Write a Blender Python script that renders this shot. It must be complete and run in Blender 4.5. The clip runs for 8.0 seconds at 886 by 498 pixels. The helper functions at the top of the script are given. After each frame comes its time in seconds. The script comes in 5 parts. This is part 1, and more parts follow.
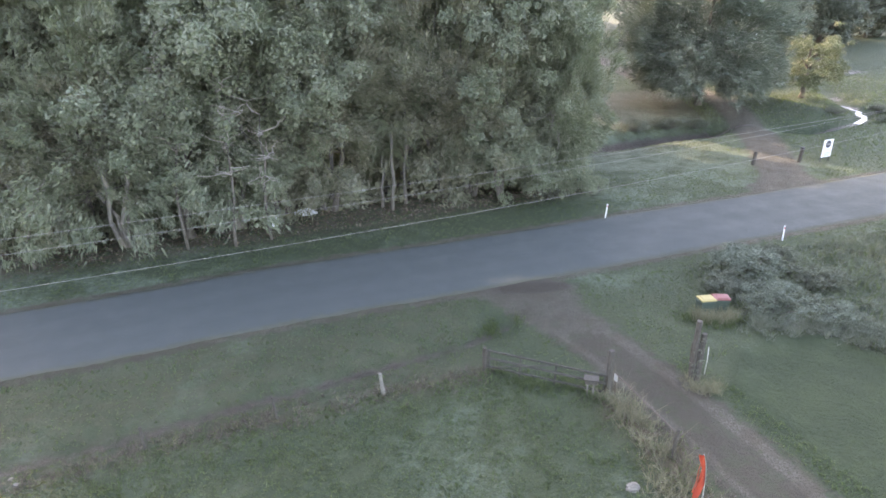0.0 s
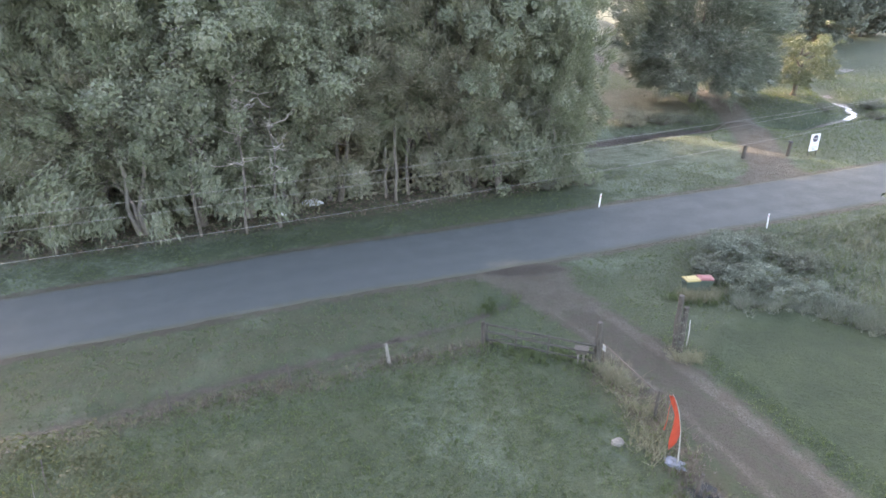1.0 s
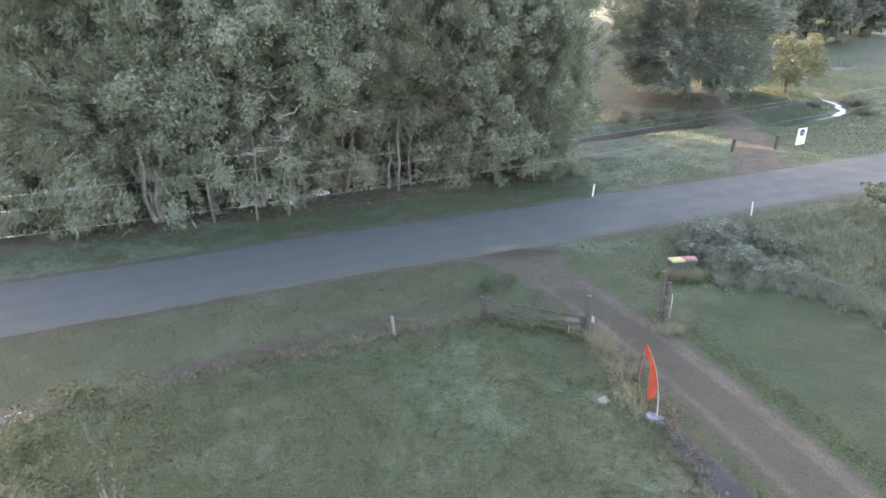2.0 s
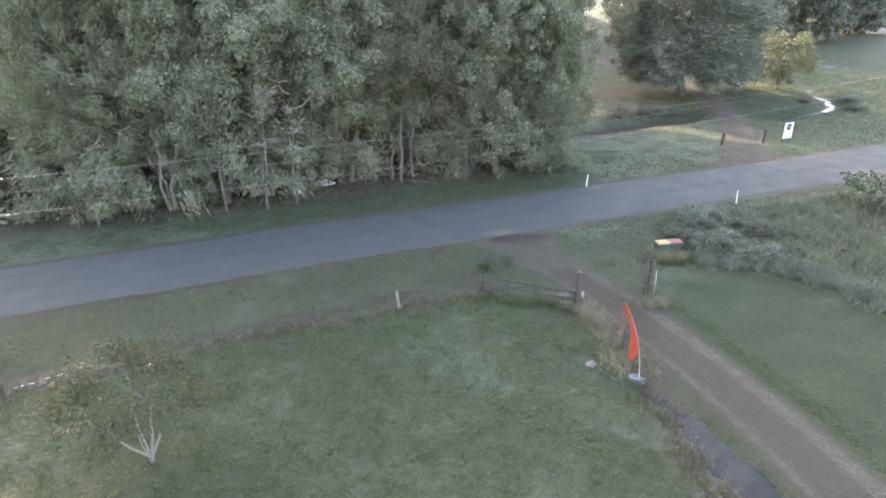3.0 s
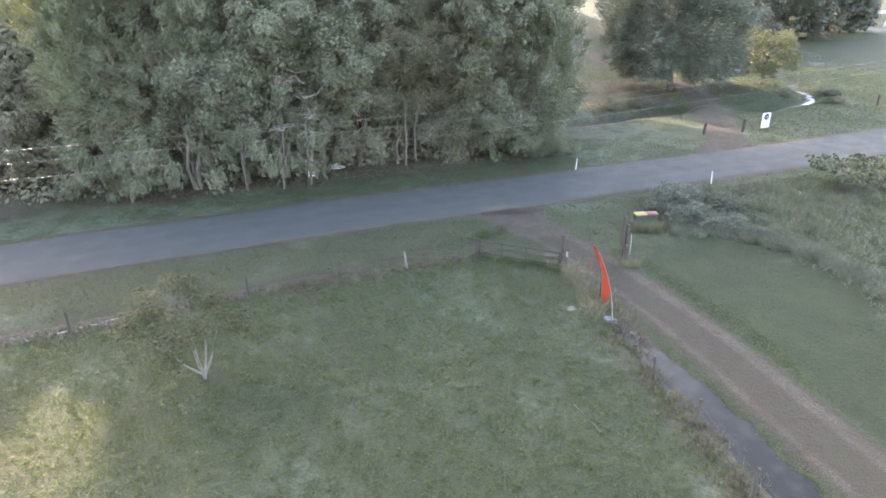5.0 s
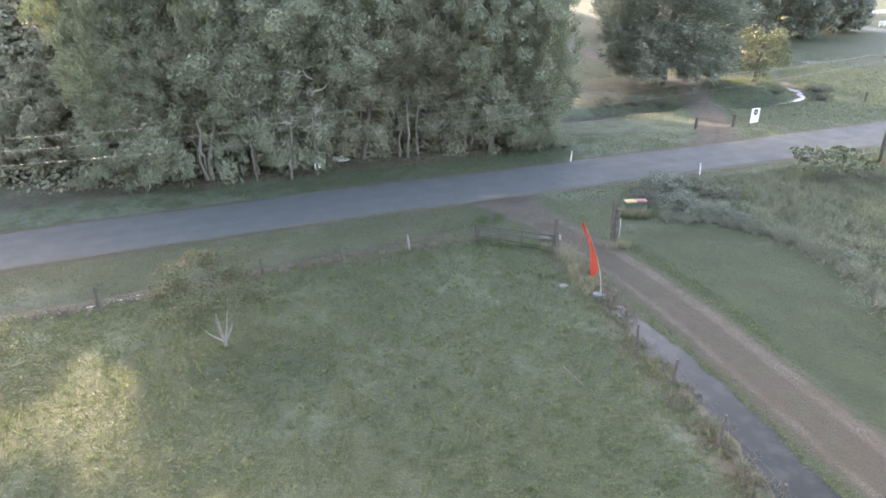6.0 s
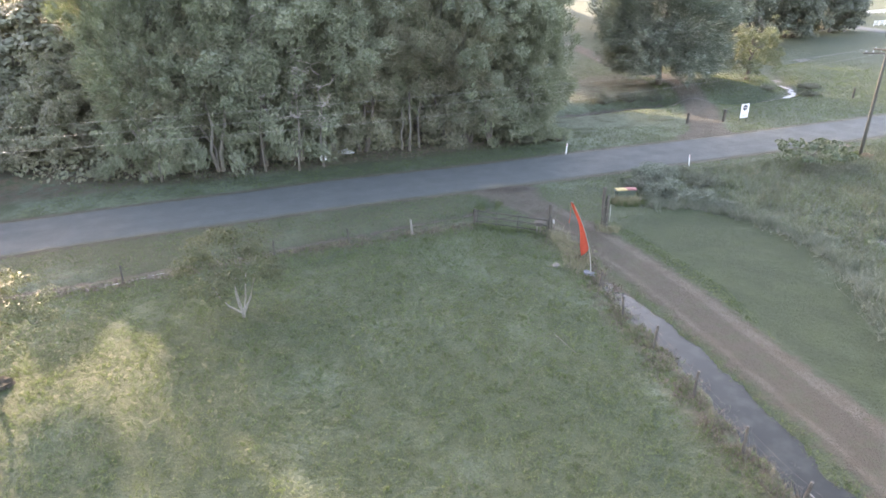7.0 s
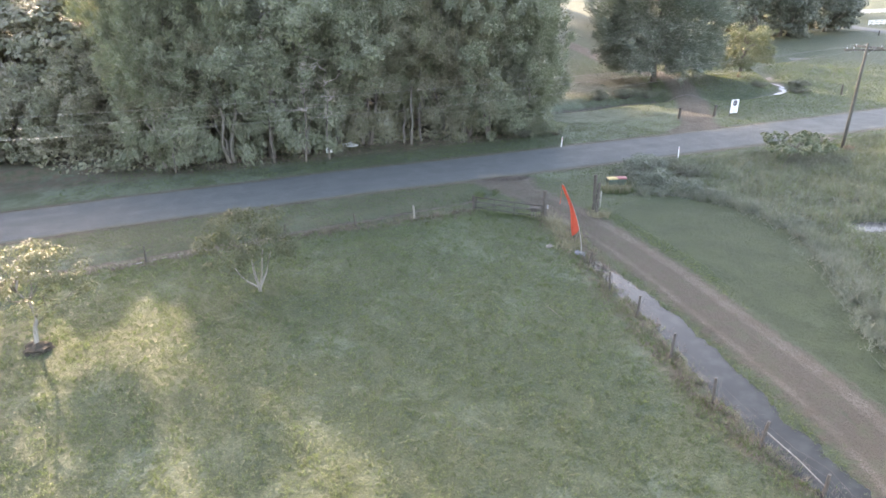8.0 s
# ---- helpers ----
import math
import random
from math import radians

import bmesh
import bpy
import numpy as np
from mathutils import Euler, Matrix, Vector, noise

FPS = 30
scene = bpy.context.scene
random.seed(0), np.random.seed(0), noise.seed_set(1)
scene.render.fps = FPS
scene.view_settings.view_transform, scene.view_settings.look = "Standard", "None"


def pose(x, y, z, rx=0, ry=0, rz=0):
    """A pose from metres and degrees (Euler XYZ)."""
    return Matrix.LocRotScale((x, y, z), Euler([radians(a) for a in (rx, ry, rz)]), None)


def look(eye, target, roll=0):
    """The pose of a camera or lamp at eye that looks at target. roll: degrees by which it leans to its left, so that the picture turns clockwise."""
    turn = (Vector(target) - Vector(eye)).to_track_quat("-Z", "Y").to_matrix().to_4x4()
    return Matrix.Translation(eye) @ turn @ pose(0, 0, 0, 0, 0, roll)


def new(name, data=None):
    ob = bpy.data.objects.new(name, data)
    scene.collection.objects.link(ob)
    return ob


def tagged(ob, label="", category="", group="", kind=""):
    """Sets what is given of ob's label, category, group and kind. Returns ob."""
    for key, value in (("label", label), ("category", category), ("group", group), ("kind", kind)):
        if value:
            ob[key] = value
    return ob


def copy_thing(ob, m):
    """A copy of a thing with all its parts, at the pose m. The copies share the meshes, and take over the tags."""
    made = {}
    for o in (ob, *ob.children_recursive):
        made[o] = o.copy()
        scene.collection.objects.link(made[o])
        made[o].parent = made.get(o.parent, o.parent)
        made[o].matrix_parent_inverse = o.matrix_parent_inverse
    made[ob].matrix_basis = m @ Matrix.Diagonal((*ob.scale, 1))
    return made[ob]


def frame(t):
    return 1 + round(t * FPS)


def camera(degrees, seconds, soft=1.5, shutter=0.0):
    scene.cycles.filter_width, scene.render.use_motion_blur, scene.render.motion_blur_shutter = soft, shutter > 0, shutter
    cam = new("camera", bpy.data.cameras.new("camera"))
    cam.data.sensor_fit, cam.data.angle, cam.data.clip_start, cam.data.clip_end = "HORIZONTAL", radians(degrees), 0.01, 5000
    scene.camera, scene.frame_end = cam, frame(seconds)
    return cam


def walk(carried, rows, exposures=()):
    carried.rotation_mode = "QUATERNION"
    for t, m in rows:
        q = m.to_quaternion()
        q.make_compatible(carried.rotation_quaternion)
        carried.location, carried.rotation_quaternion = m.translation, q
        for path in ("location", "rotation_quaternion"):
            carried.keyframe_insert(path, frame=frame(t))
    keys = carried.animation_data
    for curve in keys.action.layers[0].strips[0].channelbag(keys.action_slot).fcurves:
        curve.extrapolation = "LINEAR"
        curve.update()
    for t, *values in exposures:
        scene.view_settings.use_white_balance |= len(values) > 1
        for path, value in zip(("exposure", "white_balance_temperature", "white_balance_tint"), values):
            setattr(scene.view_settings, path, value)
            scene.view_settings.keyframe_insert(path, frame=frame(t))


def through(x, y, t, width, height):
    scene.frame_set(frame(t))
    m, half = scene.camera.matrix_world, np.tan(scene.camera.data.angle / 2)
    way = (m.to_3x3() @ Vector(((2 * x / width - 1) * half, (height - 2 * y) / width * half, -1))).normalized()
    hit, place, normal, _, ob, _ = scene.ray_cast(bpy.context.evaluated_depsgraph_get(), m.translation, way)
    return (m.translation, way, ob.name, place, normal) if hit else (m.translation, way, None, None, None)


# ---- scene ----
# the camera: a drone that glides straight back at a steady height
cam = camera(71.95, 8.0, soft=1.6)
EYE, AHEAD, ROLL = 15.0, Vector((0.01025, 0.91605, -0.40093)), -0.98
BACK = [(0.0, 0.0), (0.5, -0.98), (1.0, -2.10), (1.5, -3.25), (2.2, -4.92), (2.8, -6.40), (3.0, -6.88), (3.5, -8.05), (4.0, -9.25), (4.5, -10.42),
        (5.1, -11.87), (5.8, -13.62), (6.0, -14.13), (6.5, -15.40), (7.0, -16.72), (7.5, -18.05), (8.0, -19.45)]


def eye_at(t, y):
    return Vector((-0.097 * t, y, EYE - 0.0022 * t))


walk(cam, [(t, look(eye_at(t, y), eye_at(t, y) + AHEAD, ROLL)) for t, y in BACK], [(0.0, 3.86, 8300, 25.5), (8.0, 3.86, 8300, 25.5)])

# ---- light: a low morning sun behind the wood, and the open sky ----
SUN_AZ, SUN_EL = 34.5, 20.0     # degrees left of +y, degrees up
world = bpy.data.worlds.new("world")
scene.world = world
world.use_nodes = True
wn = world.node_tree
sky = wn.nodes.new("ShaderNodeTexSky")
sky.sky_type = "NISHITA"
sky.sun_disc = False
sky.sun_elevation = radians(SUN_EL)
sky.sun_rotation = radians(-SUN_AZ)
sky.air_density, sky.dust_density, sky.ozone_density = 1.0, 2.0, 1.0
background = wn.nodes["Background"]
background.inputs["Strength"].default_value = 0.15
wn.links.new(sky.outputs[0], background.inputs["Color"])
sun = new("sun", bpy.data.lights.new("sun", "SUN"))
sun.data.energy = 1.25
sun.data.angle = radians(0.6)
sun.data.color = (1.0, 0.90, 0.74)
to_sun = Vector((-math.sin(radians(SUN_AZ)) * math.cos(radians(SUN_EL)), math.cos(radians(SUN_AZ)) * math.cos(radians(SUN_EL)), math.sin(radians(SUN_EL))))
sun.matrix_world = look(to_sun * 100, (0, 0, 0))


# ---- materials ----
class Nodes:
    """A short way to write a node material."""

    def __init__(self, name):
        self.m = bpy.data.materials.new(name)
        self.m.use_nodes = True
        self.t = self.m.node_tree
        self.b = self.t.nodes["Principled BSDF"]
        self.out = self.t.nodes["Material Output"]
        self.pos = self.add("ShaderNodeNewGeometry").outputs["Position"]

    def add(self, kind):
        return self.t.nodes.new(kind)

    def put(self, socket, value):
        if isinstance(value, bpy.types.NodeSocket):
            self.t.links.new(value, socket)
        elif isinstance(value, tuple) and len(value) == 3:
            socket.default_value = (*value, 1.0)
        else:
            socket.default_value = value

    def noise(self, scale, detail=4.0, rough=0.6, vec=None, warp=0.0):
        n = self.add("ShaderNodeTexNoise")
        self.put(n.inputs["Vector"], vec or self.pos)
        n.inputs["Scale"].default_value, n.inputs["Detail"].default_value = scale, detail
        n.inputs["Roughness"].default_value, n.inputs["Distortion"].default_value = rough, warp
        return n.outputs["Fac"]

    def cells(self, scale, out="Distance", vec=None):
        n = self.add("ShaderNodeTexVoronoi")
        self.put(n.inputs["Vector"], vec or self.pos)
        n.inputs["Scale"].default_value = scale
        return n.outputs[out]

    def stretch(self, x, y, z, vec=None):
        n = self.add("ShaderNodeMapping")
        self.put(n.inputs["Vector"], vec or self.pos)
        n.inputs["Scale"].default_value = (x, y, z)
        return n.outputs[0]

    def ramp(self, fac, lo, hi, a=0.0, b=1.0):
        n = self.add("ShaderNodeMapRange")
        n.interpolation_type = "SMOOTHSTEP"
        self.put(n.inputs["Value"], fac)
        for key, value in (("From Min", lo), ("From Max", hi), ("To Min", a), ("To Max", b)):
            n.inputs[key].default_value = value
        return n.outputs[0]

    def mix(self, fac, a, b):
        n = self.add("ShaderNodeMix")
        n.data_type = "RGBA"
        self.put(n.inputs[0], fac)
        self.put(n.inputs[6], a)
        self.put(n.inputs[7], b)
        return n.outputs[2]

    def math(self, op, a, b=0.0):
        n = self.add("ShaderNodeMath")
        n.operation = op
        self.put(n.inputs[0], a)
        self.put(n.inputs[1], b)
        return n.outputs[0]

    def attr(self, name):
        n = self.add("ShaderNodeAttribute")
        n.attribute_name = name
        return n.outputs["Fac"]

    def island(self):
        return self.add("ShaderNodeNewGeometry").outputs["Random Per Island"]

    def each(self):
        return self.add("ShaderNodeObjectInfo").outputs["Random"]

    def bump(self, height, strength, distance):
        n = self.add("ShaderNodeBump")
        self.put(n.inputs["Height"], height)
        n.inputs["Strength"].default_value, n.inputs["Distance"].default_value = strength, distance
        self.put(self.b.inputs["Normal"], n.outputs[0])

    def done(self, color, rough=0.8, spec=0.5, metal=0.0, through=None, amount=0.35):
        self.put(self.b.inputs["Base Color"], color)
        self.put(self.b.inputs["Roughness"], rough)
        self.put(self.b.inputs["Specular IOR Level"], spec)
        self.put(self.b.inputs["Metallic"], metal)
        if through is not None:     # light that comes through a leaf
            tr, mx = self.add("ShaderNodeBsdfTranslucent"), self.add("ShaderNodeMixShader")
            self.put(tr.inputs["Color"], through)
            mx.inputs[0].default_value = amount
            self.t.links.new(self.b.outputs[0], mx.inputs[1])
            self.t.links.new(tr.outputs[0], mx.inputs[2])
            self.t.links.new(mx.outputs[0], self.out.inputs["Surface"])
        return self.m


def ground_material():
    """Wet short grass that gives way to gravel, bare soil and mud where the ground says so."""
    n = Nodes("grass_and_gravel")
    wide, mid, fine = n.noise(0.16, 3), n.noise(0.9, 5), n.noise(14, 4)
    patch = n.math("ADD", n.math("MULTIPLY", n.noise(0.42, 3, 0.6), 0.62), n.math("MULTIPLY", n.noise(3.2, 6, 0.75), 0.38))
    grass = n.mix(n.ramp(wide, 0.35, 0.65), (0.033, 0.047, 0.025), (0.046, 0.057, 0.031))
    grass = n.mix(n.ramp(mid, 0.35, 0.7), grass, (0.042, 0.059, 0.034))
    grass = n.mix(n.ramp(fine, 0.30, 0.75), n.mix(0.3, grass, (0.021, 0.034, 0.016)), grass)
    broad = n.noise(0.045, 5, 0.7)
    grass = n.mix(n.ramp(broad, 0.42, 0.62, 0, 0.55), grass, (0.051, 0.062, 0.033))
    grass = n.mix(n.ramp(n.noise(0.22, 6, 0.75), 0.52, 0.70, 0, 0.6), grass, (0.025, 0.040, 0.025))
    patch = n.math("ADD", patch, n.math("MULTIPLY", n.math("SUBTRACT", n.attr("dew"), 0.5), 0.12))
    speck = n.math("ADD", n.math("MULTIPLY", n.noise(9, 5, 0.75), 0.6), n.math("MULTIPLY", n.noise(2.2, 4, 0.7), 0.4))
    dew = n.math("MULTIPLY", n.math("MULTIPLY", n.ramp(patch, 0.49, 0.64), n.attr("dew")), n.ramp(speck, 0.42, 0.60, 0.25, 1.0))
    grass = n.mix(n.math("MULTIPLY", dew, 0.8), grass, (0.098, 0.126, 0.092))
    straw = n.math("MULTIPLY", n.attr("straw"), n.ramp(n.noise(1.6, 5), 0.33, 0.62))
    grass = n.mix(straw, grass, (0.085, 0.065, 0.049))
    mown = n.mix(n.ramp(n.noise(0.5, 5, 0.7), 0.38, 0.66), (0.022, 0.036, 0.017), (0.031, 0.046, 0.021))
    mown = n.mix(n.math("MULTIPLY", dew, 0.8), mown, (0.085, 0.110, 0.076))
    grass = n.mix(n.attr("lawn"), grass, mown)
    stones = n.cells(26, "Color")
    stone_grey = n.add("ShaderNodeSeparateColor")
    n.put(stone_grey.inputs[0], stones)
    gravel = n.mix(stone_grey.outputs[0], (0.050, 0.047, 0.038), (0.119, 0.114, 0.092))
    gravel = n.mix(n.ramp(n.noise(0.8, 5), 0.4, 0.7), gravel, (0.067, 0.058, 0.044))
    gravel = n.mix(n.ramp(n.noise(2.6, 4), 0.55, 0.72), gravel, (0.064, 0.070, 0.043))
    wheel = n.math("ADD", n.attr("wheel"), n.math("MULTIPLY", n.math("SUBTRACT", n.noise(1.9, 6, 0.75), 0.5), 0.9))
    crown = n.mix(n.ramp(n.noise(1.1, 5, 0.7), 0.46, 0.62), (0.052, 0.046, 0.036), (0.050, 0.055, 0.035))
    crown = n.mix(n.ramp(n.noise(18, 4), 0.55, 0.75, 0, 0.6), crown, (0.090, 0.083, 0.067))
    gravel = n.mix(n.ramp(wheel, 0.25, 0.75, 0.15, 1.0), crown, gravel)
    edge = n.math("ADD", n.attr("gravel"), n.math("MULTIPLY", n.math("SUBTRACT", n.noise(1.7, 6, 0.7), 0.5), 0.9))
    on_gravel = n.ramp(edge, 0.42, 0.62)
    mud_edge = n.math("ADD", n.attr("mud"), n.math("MULTIPLY", n.math("SUBTRACT", n.noise(1.3, 5, 0.7), 0.5), 0.8))
    on_mud = n.ramp(mud_edge, 0.40, 0.66)
    color = n.mix(on_gravel, grass, gravel)
    color = n.mix(on_mud, color, n.mix(n.noise(5, 4), (0.024, 0.021, 0.018), (0.062, 0.052, 0.042)))
    height = n.math("ADD", n.math("MULTIPLY", n.noise(30, 3), 0.6), n.math("MULTIPLY", n.cells(26), on_gravel))
    lumps = n.math("ADD", n.math("MULTIPLY", n.noise(4.5, 4, 0.65), 1.6), n.math("MULTIPLY", n.noise(10, 3, 0.7), 1.2))
    n.bump(n.math("ADD", n.math("ADD", height, lumps), n.math("MULTIPLY", mid, 1.2)), 0.9, 0.10)
    return n.done(color, n.ramp(on_mud, 0, 1, 0.8, 0.42), 0.25)


def road_material():
    n = Nodes("worn_sprayed_seal")
    along = n.stretch(1, 1, 1)
    chips = n.cells(60, "Color")
    sep = n.add("ShaderNodeSeparateColor")
    n.put(sep.inputs[0], chips)
    base = n.mix(sep.outputs[0], (0.037, 0.045, 0.044), (0.059, 0.070, 0.069))
    base = n.mix(n.ramp(n.noise(0.35, 5, 0.65), 0.36, 0.75, 0, 0.4), base, (0.055, 0.062, 0.062))
    base = n.mix(n.ramp(n.attr("track"), 0.2, 0.9, 0.0, 0.3), base, (0.066, 0.075, 0.074))
    dirt = n.math("ADD", n.attr("dirt"), n.math("MULTIPLY", n.math("SUBTRACT", n.noise(1.1, 6, 0.7), 0.5), 0.8))
    base = n.mix(n.ramp(dirt, 0.45, 0.95, 0.0, 0.85), base, (0.106, 0.099, 0.078))
    edge = n.math("ADD", n.attr("edge"), n.math("MULTIPLY", n.math("SUBTRACT", n.noise(2.5, 6, 0.7), 0.5), 0.7))
    base = n.mix(n.ramp(edge, 0.55, 0.9, 0.0, 0.8), base, (0.055, 0.057, 0.040))
    n.bump(n.math("ADD", n.cells(60), n.noise(4, 4)), 0.5, 0.015)
    return n.done(base, n.ramp(n.noise(0.5, 4), 0.3, 0.7, 0.7, 0.88), 0.22)


def leaf_material(name, dark, light, tip=None, through=None, amount=0.25, rough=0.52, spec=0.45, sheen=0.22):
    n = Nodes(name)
    color = n.mix(n.ramp(n.island(), 0, 1, 0.15, 0.85), dark, light)
    color = n.mix(n.ramp(n.noise(0.55, 3), 0.4, 0.68), color, tip or light)
    color = n.mix(n.ramp(n.each(), 0, 1, 0.0, 0.35), color, (light[0] * 0.80, light[1] * 0.74, light[2] * 0.72))
    n.b.inputs["Sheen Weight"].default_value = sheen
    n.b.inputs["Sheen Roughness"].default_value = 0.45
    return n.done(color, rough, spec, through=through or light, amount=amount)


def wood_material(name, a, b, grain=(9, 9, 1.2)):
    n = Nodes(name)
    g = n.noise(3.2, 6, 0.7, n.stretch(*grain))
    color = n.mix(n.ramp(g, 0.32, 0.7), a, b)
    color = n.mix(n.ramp(n.noise(7, 4), 0.58, 0.75), color, (a[0] * 0.6, a[1] * 0.65, a[2] * 0.6))
    color = n.mix(n.ramp(n.each(), 0, 1, 0, 0.3), color, (b[0] * 0.7, b[1] * 0.7, b[2] * 0.7))
    n.bump(g, 0.7, 0.02)
    return n.done(color, 0.85, 0.25)


def paint_material(name, color, rough=0.5, dirt=0.25, spec=0.4, metal=0.0):
    n = Nodes(name)
    c = n.mix(n.ramp(n.noise(6, 5, 0.7), 0.45, 0.8, 0, dirt), color, tuple(0.45 * v + 0.04 for v in color))
    c = n.mix(n.ramp(n.noise(40, 3), 0.5, 0.8, 0, dirt * 0.6), c, tuple(0.6 * v + 0.02 for v in color))
    n.bump(n.noise(30, 3), 0.15, 0.004)
    return n.done(c, rough, spec, metal)


def water_material(name, color, rough=0.06):
    n = Nodes(name)
    n.bump(n.noise(5, 3), 0.12, 0.02)
    c = n.mix(n.ramp(n.noise(1.2, 4), 0.4, 0.7), color, tuple(v * 1.7 for v in color))
    return n.done(c, rough, 0.13)


def cloth_material(name, color):
    n = Nodes(name)
    weave = n.noise(120, 2, vec=n.stretch(1, 1, 1.4))
    c = n.mix(n.ramp(n.noise(2.5, 4), 0.3, 0.7), color, tuple(v * 0.78 for v in color))
    n.bump(n.math("ADD", n.math("MULTIPLY", weave, 0.2), n.noise(5, 3)), 0.4, 0.03)
    return n.done(c, 0.8, 0.2, through=color, amount=0.3)


GROUND, ROAD = ground_material(), road_material()
LEAF_WOOD = leaf_material("dark_wood_leaves", (0.075, 0.095, 0.066), (0.145, 0.170, 0.115), (0.16, 0.175, 0.13), (0.16, 0.20, 0.06))
LEAF_WOOD_B = leaf_material("olive_wood_leaves", (0.080, 0.092, 0.065), (0.155, 0.168, 0.115), (0.18, 0.17, 0.13), (0.20, 0.21, 0.07))
LEAF_OAK = leaf_material("feathery_grey_green_leaves", (0.059, 0.078, 0.059), (0.113, 0.140, 0.105), (0.135, 0.159, 0.119), (0.149, 0.189, 0.108), 0.14)
LEAF_FAR = leaf_material("far_dark_leaves", (0.041, 0.057, 0.044), (0.081, 0.101, 0.074), (0.092, 0.109, 0.078), (0.092, 0.115, 0.057), 0.10)
LEAF_GOLD = leaf_material("yellow_green_leaves", (0.042, 0.058, 0.030), (0.092, 0.112, 0.056), (0.118, 0.128, 0.066), (0.14, 0.17, 0.06), 0.26)
LEAF_YOUNG = leaf_material("broad_glossy_leaves", (0.036, 0.048, 0.026), (0.080, 0.092, 0.048), (0.098, 0.100, 0.055), (0.17, 0.19, 0.075), 0.28, 0.42, 0.4, 0.08)
LEAF_BROAD = leaf_material("broad_dark_leaves", (0.028, 0.044, 0.026), (0.058, 0.082, 0.046), (0.070, 0.090, 0.052), (0.14, 0.18, 0.07), 0.22, 0.45, 0.35, 0.06)
LEAF_DARK = leaf_material("dull_dark_leaves", (0.020, 0.028, 0.018), (0.044, 0.054, 0.032), (0.052, 0.056, 0.036), (0.16, 0.19, 0.07), 0.22, 0.6, 0.2, 0.04)
LEAF_RUSSET = leaf_material("russet_leaf_tips", (0.067, 0.053, 0.038), (0.126, 0.096, 0.070), (0.148, 0.115, 0.081), (0.148, 0.111, 0.067), 0.25)
LEAF_BUSH = leaf_material("silvery_shrub_leaves", (0.045, 0.060, 0.043), (0.095, 0.121, 0.092), (0.121, 0.146, 0.118), (0.108, 0.133, 0.077))
LEAF_WEED = leaf_material("rank_weed_leaves", (0.042, 0.054, 0.037), (0.085, 0.102, 0.071), (0.111, 0.120, 0.091), (0.088, 0.111, 0.054))
LEAF_PALM = leaf_material("palm_frond_leaflets", (0.05, 0.075, 0.04), (0.12, 0.145, 0.085), (0.16, 0.16, 0.10), (0.2, 0.2, 0.08))
BLADE = leaf_material("grass_blades", (0.037, 0.058, 0.025), (0.056, 0.083, 0.039), (0.067, 0.096, 0.059), (0.136, 0.185, 0.071), 0.48, 0.5, 0.22)
BLADE_MOWN = leaf_material("mown_grass_blades", (0.024, 0.040, 0.017), (0.036, 0.054, 0.024), (0.043, 0.060, 0.028), (0.08, 0.11, 0.04), 0.35, 0.6, 0.1, 0.05)
BLADE_PALE = leaf_material("frosted_long_grass", (0.078, 0.096, 0.073), (0.137, 0.159, 0.122), (0.163, 0.185, 0.148), (0.126, 0.148, 0.081))
BLADE_DRY = leaf_material("dry_grass_stalks", (0.093, 0.090, 0.052), (0.186, 0.181, 0.114), (0.205, 0.199, 0.134), (0.161, 0.155, 0.088))
BLADE_RUST = leaf_material("dead_brown_stalks", (0.063, 0.049, 0.037), (0.111, 0.090, 0.073), (0.130, 0.111, 0.092), (0.089, 0.074, 0.059))
BARK = wood_material("grey_bark", (0.068, 0.061, 0.053), (0.15, 0.138, 0.122), (3, 3, 0.8))
LIMB = wood_material("dark_limb_bark", (0.06, 0.055, 0.048), (0.13, 0.12, 0.105), (3, 3, 0.8))
BARK_PALE = wood_material("pale_smooth_bark", (0.126, 0.115, 0.100), (0.252, 0.240, 0.215), (3, 3, 0.8))
DEAD = wood_material("bleached_dead_wood", (0.222, 0.200, 0.178), (0.385, 0.363, 0.333), (4, 4, 1))
POST = wood_material("weathered_grey_timber", (0.036, 0.032, 0.028), (0.090, 0.083, 0.074))
POST_PALE = wood_material("silvered_timber", (0.115, 0.110, 0.098), (0.215, 0.208, 0.190))
POLE = wood_material("treated_pole_timber", (0.036, 0.038, 0.033), (0.078, 0.080, 0.070), (7, 7, 0.5))
RAIL = wood_material("dark_damp_rail", (0.031, 0.031, 0.026), (0.070, 0.068, 0.061), (2, 2, 9))
STEEL = paint_material("dull_galvanised_steel", (0.266, 0.274, 0.281), 0.45, 0.4, 0.5, 0.8)
WIRE = paint_material("bright_aluminium_wire", (0.22, 0.22, 0.22), 0.5, 0.1, 0.5, 0.6)
RUST = paint_material("rusted_wire", (0.083, 0.062, 0.052), 0.7, 0.5)
WHITE = paint_material("white_paint", (0.548, 0.555, 0.562), 0.45, 0.2)
CHALK = paint_material("chalky_white_board", (0.311, 0.311, 0.296), 0.7, 0.5)
BLACK = paint_material("black_plastic", (0.025, 0.026, 0.03), 0.45, 0.3)
REFLECT = paint_material("red_reflector", (0.5, 0.03, 0.02), 0.25, 0.1)
BIN = paint_material("dark_green_bin_plastic", (0.035, 0.055, 0.045), 0.5, 0.3)
LID_YELLOW = paint_material("faded_yellow_lid", (0.266, 0.215, 0.081), 0.5, 0.3)
LID_RED = paint_material("faded_red_lid", (0.163, 0.048, 0.048), 0.5, 0.3)
SIGN_GREY = paint_material("grey_print", (0.252, 0.266, 0.281), 0.5, 0.1)
